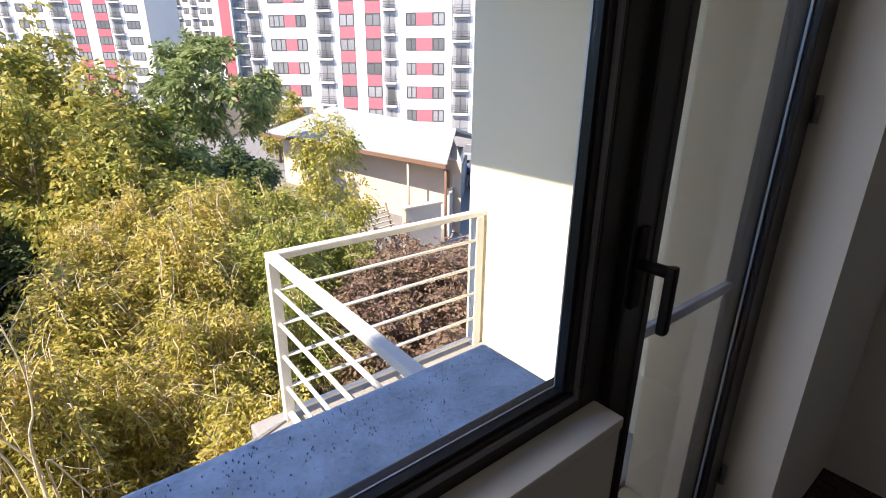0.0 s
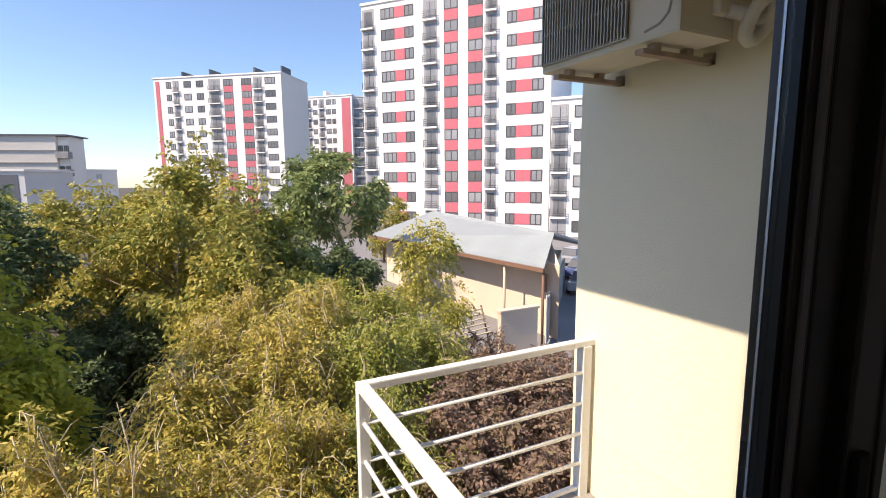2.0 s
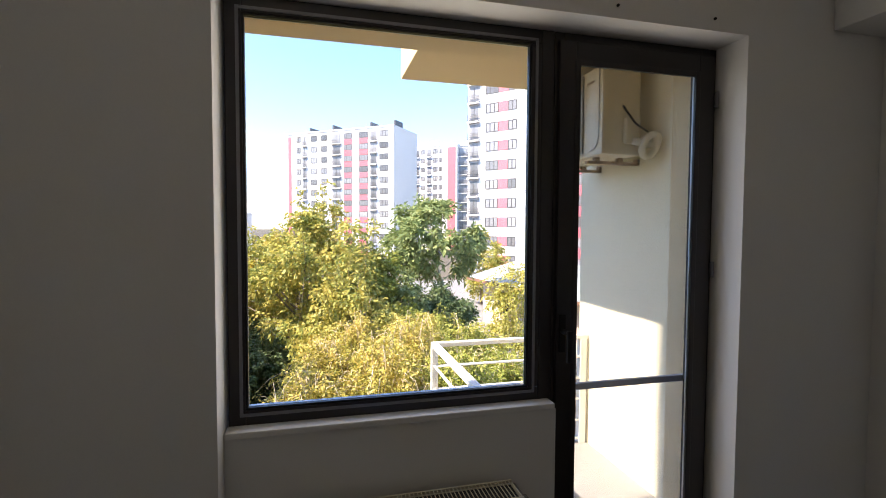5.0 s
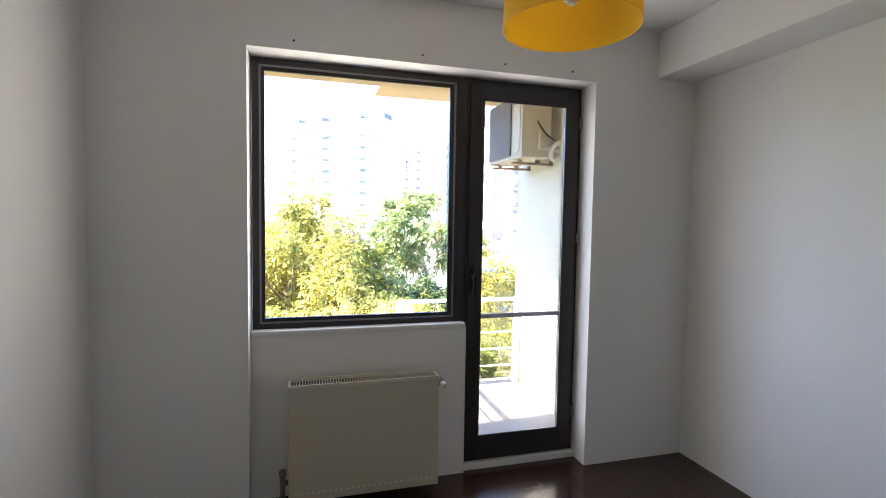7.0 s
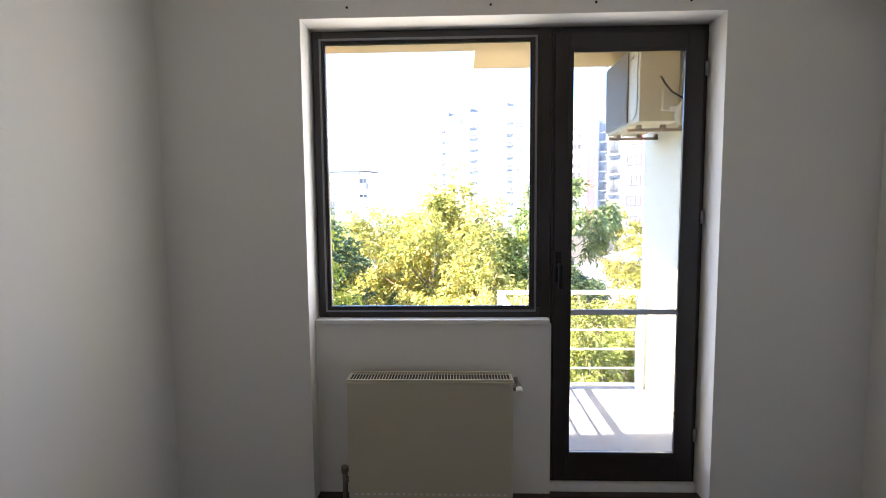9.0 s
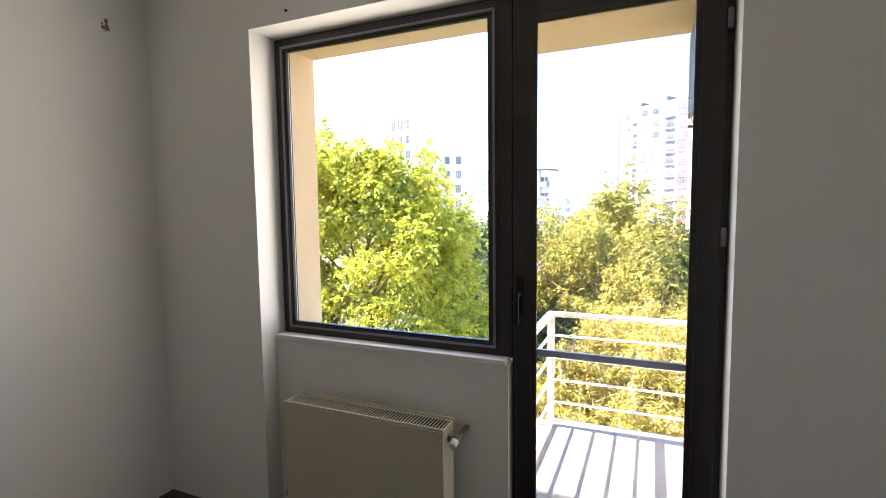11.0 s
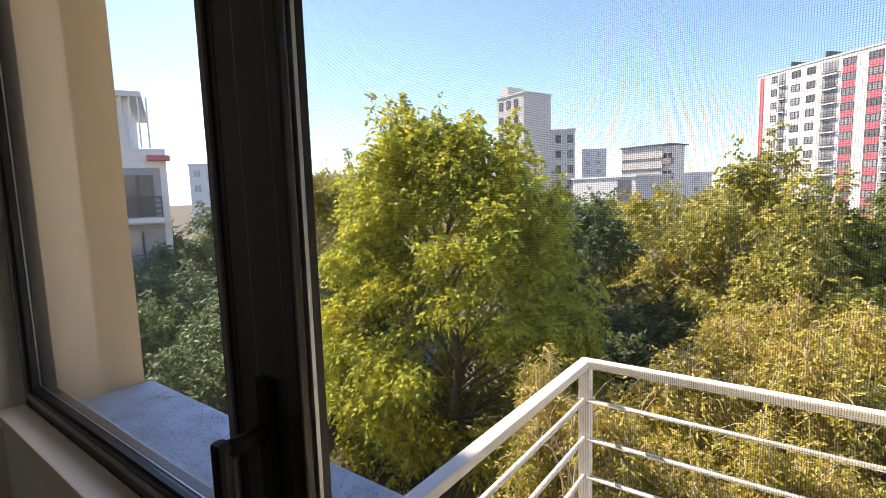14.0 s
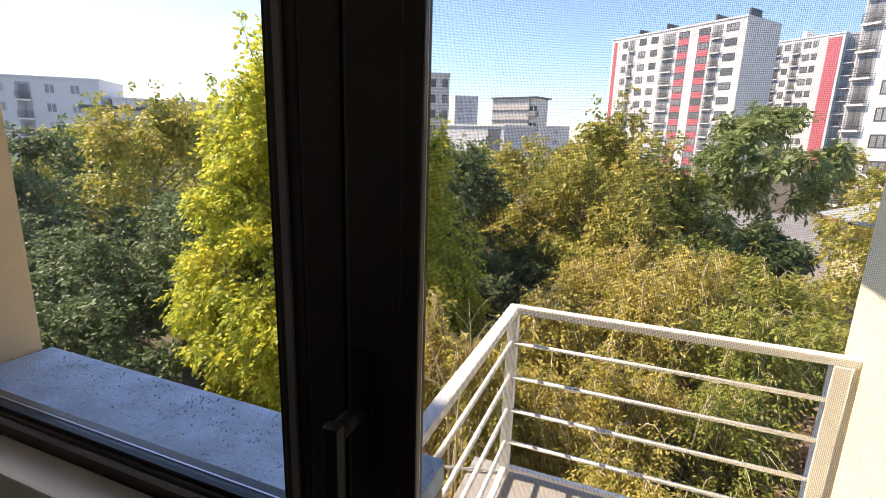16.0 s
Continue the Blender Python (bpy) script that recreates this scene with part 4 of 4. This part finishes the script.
def tower(label, p0, p1, depth, top, storey, cols, wall_mat=None, side=None, roof_bits=(), pale=False):
    """A block whose facade runs from p0 to p1 (left to right as seen), with columns of (kind, from, to) in metres along it."""
    a = Vector((p1[0] - p0[0], p1[1] - p0[1], 0))
    ob = thing("apartment_tower", label, "building", (p0[0], p0[1], GROUND), math.degrees(math.atan2(a.y, a.x)))
    L, H = a.length, top - GROUND
    part("wall", boxes((0, L, 0, depth, 0, H)), wall_mat or M_TOWER, ob)
    part("roof", boxes((-0.15, L + 0.15, -0.15, depth + 0.15, H, H + 0.35)), wall_mat or M_TOWER, ob)
    for x0, x1, hh, m in roof_bits:
        part("roof_hut", boxes((x0, x1, 1.0, 5.0, H + 0.35, H + 0.35 + hh)), m, ob)
    if side:
        part("side_wall", boxes((L, L + 0.08, 0.0, depth, 0, H + 0.3)), side, ob)
    count = int(H / storey)
    for kind, x0, x1 in cols:
        w, xc = x1 - x0, (x0 + x1) / 2
        if kind == "strip":
            part("panel", boxes((x0, x1, -0.06, 0.0, 0, H - 0.6)), M_RED, ob, "red vertical panel")
            continue
        me = far_window(w, 1.45, 1 if w < 2.2 else 2, pale) if kind in ("win", "redwin") else far_balcony(w, 0.5, storey) if kind in ("balc", "corner") else None
        red = panel_mesh(w, storey - 1.45 if kind == "redwin" else 1.45, M_RED) if kind in ("red", "redwin") else None
        for k in range(max(count - 13, 0), count):
            z = H - (count - k) * storey - 0.35
            if me:
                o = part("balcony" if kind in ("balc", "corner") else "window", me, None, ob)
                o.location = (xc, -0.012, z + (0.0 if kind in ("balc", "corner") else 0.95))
            if red:
                o = part("panel", red, None, ob, "red panel")
                o.location = (xc, -0.004, z + (0.95 if kind == "red" else -0.5))
    return ob


tower("white apartment tower with red panels and dark balconies", (21.84, 71.0), (39.62, 49.88), 16, 26.8, 2.86,
      [("corner", 0.1, 2.1), ("win", 3.2, 5.4), ("red", 5.42, 6.98), ("win", 7.0, 8.4), ("balc", 9.9, 12.0), ("redwin", 13.0, 15.0), ("redwin", 16.5, 18.5), ("balc", 18.9, 20.5),
       ("win", 21.8, 23.1), ("red", 23.12, 25.18), ("win", 25.2, 26.7)], roof_bits=((12.2, 15.0, 1.0, M_TOWER),))
tower("white apartment wing beside the red-panelled tower", (39.66, 49.80), (45.2, 43.2), 14, 11.7, 2.86,
      [("balc", 0.1, 2.2), ("win", 2.9, 5.0), ("balc", 6.1, 8.2)])
tower("white apartment tower with red stripes and a grey end wall", (-9.1, 136.8), (17.1, 117.0), 13, 26.3, 2.85,
      [("strip", 0.6, 1.6), ("win", 3.4, 4.7), ("balc", 5.2, 6.8), ("win", 8.1, 10.0), ("win", 11.4, 13.2), ("balc", 14.6, 17.6), ("redwin", 18.4, 20.8), ("redwin", 23.0, 25.5), ("balc", 26.0, 28.2), ("win", 28.9, 31.4)],
      side=M_GREYSIDE, roof_bits=((14.2, 14.6, 1.5, M_BALC), (25.6, 26.0, 1.4, M_BALC), (6.9, 7.2, 1.3, M_BALC), (32.4, 32.8, 1.4, M_BALC)))
tower("distant white apartment block with a red stripe", (29.2, 154.2), (41.0, 143.5), 12, 27.3, 2.85,
      [("balc", 0.4, 2.4), ("win", 3.0, 4.4), ("balc", 5.0, 6.8), ("win", 7.4, 9.0), ("win", 9.4, 10.6), ("strip", 12.6, 15.4)], roof_bits=((6.0, 7.0, 1.6, M_GREYSIDE),))
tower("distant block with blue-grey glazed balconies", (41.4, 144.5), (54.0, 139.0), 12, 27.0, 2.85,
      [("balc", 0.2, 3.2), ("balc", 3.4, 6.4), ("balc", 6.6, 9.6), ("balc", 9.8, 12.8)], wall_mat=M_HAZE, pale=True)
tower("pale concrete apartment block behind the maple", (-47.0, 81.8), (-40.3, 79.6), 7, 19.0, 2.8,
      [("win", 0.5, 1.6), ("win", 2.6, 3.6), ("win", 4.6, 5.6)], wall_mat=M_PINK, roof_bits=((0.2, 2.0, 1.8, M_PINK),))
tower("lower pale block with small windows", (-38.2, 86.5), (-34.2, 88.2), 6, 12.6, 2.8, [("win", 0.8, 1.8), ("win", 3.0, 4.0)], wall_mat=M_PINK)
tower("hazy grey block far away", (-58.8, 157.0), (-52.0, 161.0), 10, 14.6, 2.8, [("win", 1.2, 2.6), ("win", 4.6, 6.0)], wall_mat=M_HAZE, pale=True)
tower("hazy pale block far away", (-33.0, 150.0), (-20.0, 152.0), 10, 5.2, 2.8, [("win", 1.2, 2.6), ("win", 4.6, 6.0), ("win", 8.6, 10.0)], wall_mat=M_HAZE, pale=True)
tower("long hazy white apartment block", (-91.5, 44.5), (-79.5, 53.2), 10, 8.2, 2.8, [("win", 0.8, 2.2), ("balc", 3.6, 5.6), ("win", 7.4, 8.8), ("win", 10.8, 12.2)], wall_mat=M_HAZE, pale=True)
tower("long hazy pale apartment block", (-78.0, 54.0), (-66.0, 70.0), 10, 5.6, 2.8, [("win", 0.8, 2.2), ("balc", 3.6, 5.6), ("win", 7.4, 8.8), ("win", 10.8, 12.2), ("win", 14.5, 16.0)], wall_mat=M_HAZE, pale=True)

# stepped grey building
ob = thing("stepped_building", "pale grey stepped building with a dark flat roof", "building", (-26.8, 92.2, GROUND), -18)
H = 9.05 - GROUND
part("wall", boxes((0, 7.9, 0, 5, 0, H - 0.35)), M_PINK, ob)
part("roof", boxes((-0.3, 9.6, -0.3, 5.4, H - 0.348, H - 0.13)), M_BALC, ob, "dark flat roof slab")
part("wing", boxes((7.9, 9.3, 0.6, 4.6, 0, H - 0.4)), M_GREYSIDE, ob)
for z in (H - 2.5, H - 4.3, H - 6.0, H - 7.7):
    part("ledge", boxes((-0.1, 8.0, -0.16, 0.0, z, z + 0.12)), M_FENCE, ob)
for z in (H - 3.6, H - 6.2):
    part("balcony", boxes((8.0, 9.7, -0.5, 0.6, z, z + 1.0)), M_FENCE, ob)
me = far_window(0.6, 1.5, 1)
for x in (8.2, 9.0):
    for z in (H - 3.2, H - 6.2):
        o = part("window", me, None, ob)
        o.location = (x, 0.55, z)
ob = thing("low_building", "low white building with a dark doorway behind the garden", "building", (-29.0, 74.0, GROUND), -22)
part("wall", boxes((0, 11.6, 0, 8, 0, 8.6)), M_HAZE, ob)
part("roof", boxes((-0.2, 11.8, -0.2, 8.2, 8.6, 8.85)), M_TOWER, ob)
part("garage_door", boxes((8.6, 10.9, -0.05, 0.0, 5.0, 8.2)), M_BALC, ob, "dark shutter")
ob = thing("low_building", "low cream building with a dark roof edge behind the maple", "building", (-53.8, 34.2, GROUND), 36)
part("wall", boxes((0, 6, 0, 5, 0, 8.6)), M_PINK, ob)
part("roof", boxes((-0.4, 6.4, -0.4, 5.4, 8.6, 9.0)), M_BALC, ob)
me = far_window(1.0, 1.0, 1)
for x in (1.5, 4.2):
    o = part("window", me, None, ob)
    o.location = (x, -0.01, 6.6)

# nearby white house block seen past the window reveal
ob = thing("apartment_house", "white four-storey house with balconies and a small red awning", "building", (-27.8, 5.7, GROUND), 66)
part("wall", boxes((0, 6.0, 0, 9, 0, 9.6)), M_TOWER, ob)
part("upper_storey", boxes((0, 4.6, 0, 8, 9.6, 12.0)), M_TOWER, ob)
part("roof", boxes((-0.3, 5.2, -0.5, 8.4, 12.0, 12.25)), M_HAZE, ob)
part("awning", boxes((5.2, 6.2, -0.5, 0.0, 9.0, 9.25, 0.03)), M_RED, ob, "red awning")
bal = far_balcony(2.0, 0.9, 2.7)
win_m = far_window(1.3, 1.4, 1)
for z in (0.6, 3.4, 6.2):
    o = part("balcony", bal, None, ob)
    o.location = (4.7, -0.01, z)
    o = part("window", win_m, None, ob)
    o.location = (2.2, -0.01, z + 0.9)
for k in range(6):
    part("terrace_post", boxes((3.6 + 0.35 * k, 3.68 + 0.35 * k, -0.45, -0.37, 9.6, 12.0)), M_TOWER, ob)

# ---- peach house with a grey roof ----
P0, P1, Q0, Q1 = Vector((11.92, 15.54, 0)), Vector((9.73, 31.96, 0)), Vector((14.41, 17.96, 0)), Vector((17.5, 37.96, 0))
ez, rz = -2.05, -0.92
ob = thing("house", "peach rendered one-storey house with a grey sheet roof", "house", (P0.x, P0.y, GROUND))


def quad_prism(bm, base, z0, z1, mi=0):
    """A prism over a four-cornered base; z0 and z1 give the heights at each corner."""
    lo = [bm.verts.new((p.x - P0.x, p.y - P0.y, z - GROUND)) for p, z in zip(base, z0)]
    hi = [bm.verts.new((p.x - P0.x, p.y - P0.y, z - GROUND)) for p, z in zip(base, z1)]
    bm.faces.new(lo[::-1]).material_index = mi
    bm.faces.new(hi).material_index = mi
    for k in range(4):
        bm.faces.new((lo[k], lo[(k + 1) % 4], hi[(k + 1) % 4], hi[k])).material_index = mi


inw = Vector((1.25, 0.16, 0))
bm = bmesh.new()
quad_prism(bm, [P0 + inw + Vector((0, 0.35, 0)), Q0 + Vector((0, 0.4, 0)), Q1, P1 + inw], [GROUND] * 4, [ez - 0.08, rz - 0.16, rz - 0.16, ez - 0.08])
part("wall", bm, M_HOUSE, ob)
bm = bmesh.new()
quad_prism(bm, [P0, Q0, Q1, P1], [ez - 0.10, rz - 0.10, rz - 0.10, ez - 0.10], [ez, rz, rz, ez])
part("roof", bm, M_ROOF, ob)
bm = bmesh.new()
back = Vector((4.5, 1.0, 0))
quad_prism(bm, [Q0, Q0 + back, Q1 + back, Q1], [rz - 0.12, rz - 1.3, rz - 1.3, rz - 0.12], [rz - 0.01, rz - 1.2, rz - 1.2, rz - 0.01])
part("rear_roof", bm, M_ROOF, ob)
bm = bmesh.new()
quad_prism(bm, [Vector((13.55, 16.85, 0)), Vector((18.4, 22.1, 0)), Vector((16.8, 23.4, 0)), Vector((13.75, 18.6, 0))], [GROUND] * 4, [-2.55, -2.55, -2.35, -2.35])
part("lean_to", bm, M_TOWER, ob, "white lean-to along the lane side")
d = (P1 - P0).normalized()
bm = bmesh.new()
quad_prism(bm, [P0 + Vector((-0.05, 0, 0)), P0 + Vector((0.02, 0, 0)), P1 + Vector((0.02, 0, 0)), P1 + Vector((-0.05, 0, 0))], [ez - 0.20] * 4, [ez - 0.02] * 4)
part("fascia", bm, M_FASCIA, ob, "brown timber fascia")
for s in (0.15,):
    bm = bmesh.new()
    c = P0 + d * s - P0
    bm_tube(bm, [(c.x + 0.1, c.y, ez - GROUND - 0.15), (c.x + 0.12, c.y, 0.0)], 0.06, 8)
    part("downpipe", bm, M_FASCIA, ob, "brown downpipe")
bm = bmesh.new()
c = d * 2.6
bm_tube(bm, [(c.x + 0.12, c.y, ez - GROUND - 0.08), (c.x + 0.12, c.y, 0.0)], 0.06, 8)
part("post", bm, M_HOUSE, ob, "pale timber post under the eave")
bm = bmesh.new()
c = d * 1.2
bm_box(bm, c.x + 1.14, c.x + 1.22, c.y - 0.1, c.y + 0.16, 2.1, 2.9)
part("window", bm, M_FASCIA, ob, "narrow brown window")
bm = bmesh.new()
c = d * 13.5
bm_box(bm, c.x + 1.0, c.x + 1.3, c.y - 0.6, c.y + 0.6, 1.3, 2.6)
part("window", bm, M_DARK, ob, "dark window opening")

solid("yard_wall", boxes((9.6, 11.4, 15.2, 15.45, GROUND, GROUND + 1.9, 0.03), (9.55, 11.45, 15.15, 15.5, GROUND + 1.9, GROUND + 2.0, 0.02)), M_HOUSE, "peach rendered yard wall in front of the house", "wall")
rack = thing("timber_rack", "leaning weathered timber rack of planks beside the wall", "rack", (8.6, 15.6, GROUND), 12)
for k in range(6):
    part("plank", boxes((-0.9, 0.9, 0.10 * k - 0.06, 0.10 * k + 0.02, 1.0 + 0.17 * k, 1.04 + 0.17 * k, 0.005)), M_TWIG, rack)
for x in (-0.8, 0.8):
    bm = bmesh.new()
    bm_tube(bm, [(x, -0.25, 0.0), (x, 0.45, 2.05)], 0.04, 6)
    part("leg", bm, M_BARK, rack)

fence = thing("fence", "grey weathered boarded fence along the lane", "fence", (12.35, 15.75, GROUND), 46.0)
for k in range(14):
    part("board", boxes((k * 0.82, k * 0.82 + 0.78, -0.02, 0.02, 0.15, 2.1)), M_FENCE, fence)
    part("post", boxes((k * 0.82 - 0.04, k * 0.82 + 0.04, 0.022, 0.09, 0, 2.2)), M_GREYSIDE, fence)


def car(label, x, y, turn, paint):
    ob = thing("car", label, "car", (x, y, GROUND + 0.02), turn, group="parked cars")
    bm = bmesh.new()
    bm_box(bm, -2.1, 2.1, -0.86, 0.86, 0.28, 0.86, 0.12)
    part("body", bm, paint, ob)
    bm = bmesh.new()
    bm_box(bm, -1.5, 1.0, -0.76, 0.76, 0.86, 1.40, 0.05)
    for v in bm.verts:
        if v.co.z > 1.1:
            v.co.x = v.co.x * 0.72 - 0.1
            v.co.y *= 0.82
    part("cabin", bm, M_PANE, ob, "dark glazed cabin")
    part("car_roof", boxes((-1.12, 0.58, -0.60, 0.60, 1.385, 1.43, 0.02)), paint, ob)
    for sx in (-1.3, 1.3):
        for sy in (-0.86, 0.86):
            bm = bmesh.new()
            bm_tube(bm, [(sx, sy - 0.1, 0.32), (sx, sy + 0.1, 0.32)], 0.32, 16)
            w = part("wheel", bm, M_GASKET, ob)
            bm = bmesh.new()
            bm_tube(bm, [(sx, sy - 0.105, 0.32), (sx, sy + 0.105, 0.32)], 0.19, 12)
            part("rim", bm, M_ALU, w)
    for sy in (-0.6, 0.6):
        part("headlight", boxes((2.06, 2.12, sy - 0.2, sy + 0.2, 0.58, 0.74, 0.02)), M_VALVE, ob)
    return ob


car("dark blue parked car in the lane", 24.5, 26.5, 20, M_CAR1)
car("silver parked car in the lane", 28.0, 31.5, 20, M_CAR2)
car("pale parked car farther up the lane", 21.4, 23.2, 40, M_CAR2)

# pits in the outer sill
bm = bmesh.new()
for k in range(520):
    x, y, q = random.uniform(-1.05, 0.0), random.uniform(0.07, 0.285), random.uniform(0.0005, 0.0013)
    bm_tube(bm, [(x, y, 0.8255), (x, y, 0.8325)], q, 5)
tagged(solid("sill_pits", bm, M_PIT, "small dark pits in the concrete sill"), kind="stuff")

# laminate planks
fl = bpy.data.objects["floor"]
plank_meshes = {}
nx = 0
x = XL
while x < XR - 0.01:
    w = min(0.192, XR - x) - 0.0012
    y = YB - 0.43 * (nx % 3)
    while y < -0.035:
        a, b = max(y, YB), min(y + 1.28, -0.035)
        if b - a > 0.02:
            key = (round(w, 3), round(b - a, 3))
            if key not in plank_meshes:
                bm = bmesh.new()
                bm_box(bm, -w / 2, w / 2, -(b - a) / 2 + 0.0006, (b - a) / 2 - 0.0006, -0.0118, 0.0, 0.0012)
                plank_meshes[key] = mesh_of("plank", bm, M_FLOOR)
            o = part("plank", plank_meshes[key], None, fl)
            o.location = (x + w / 2 + 0.0006, (a + b) / 2, FL)
        y += 1.28
    x += 0.192
    nx += 1
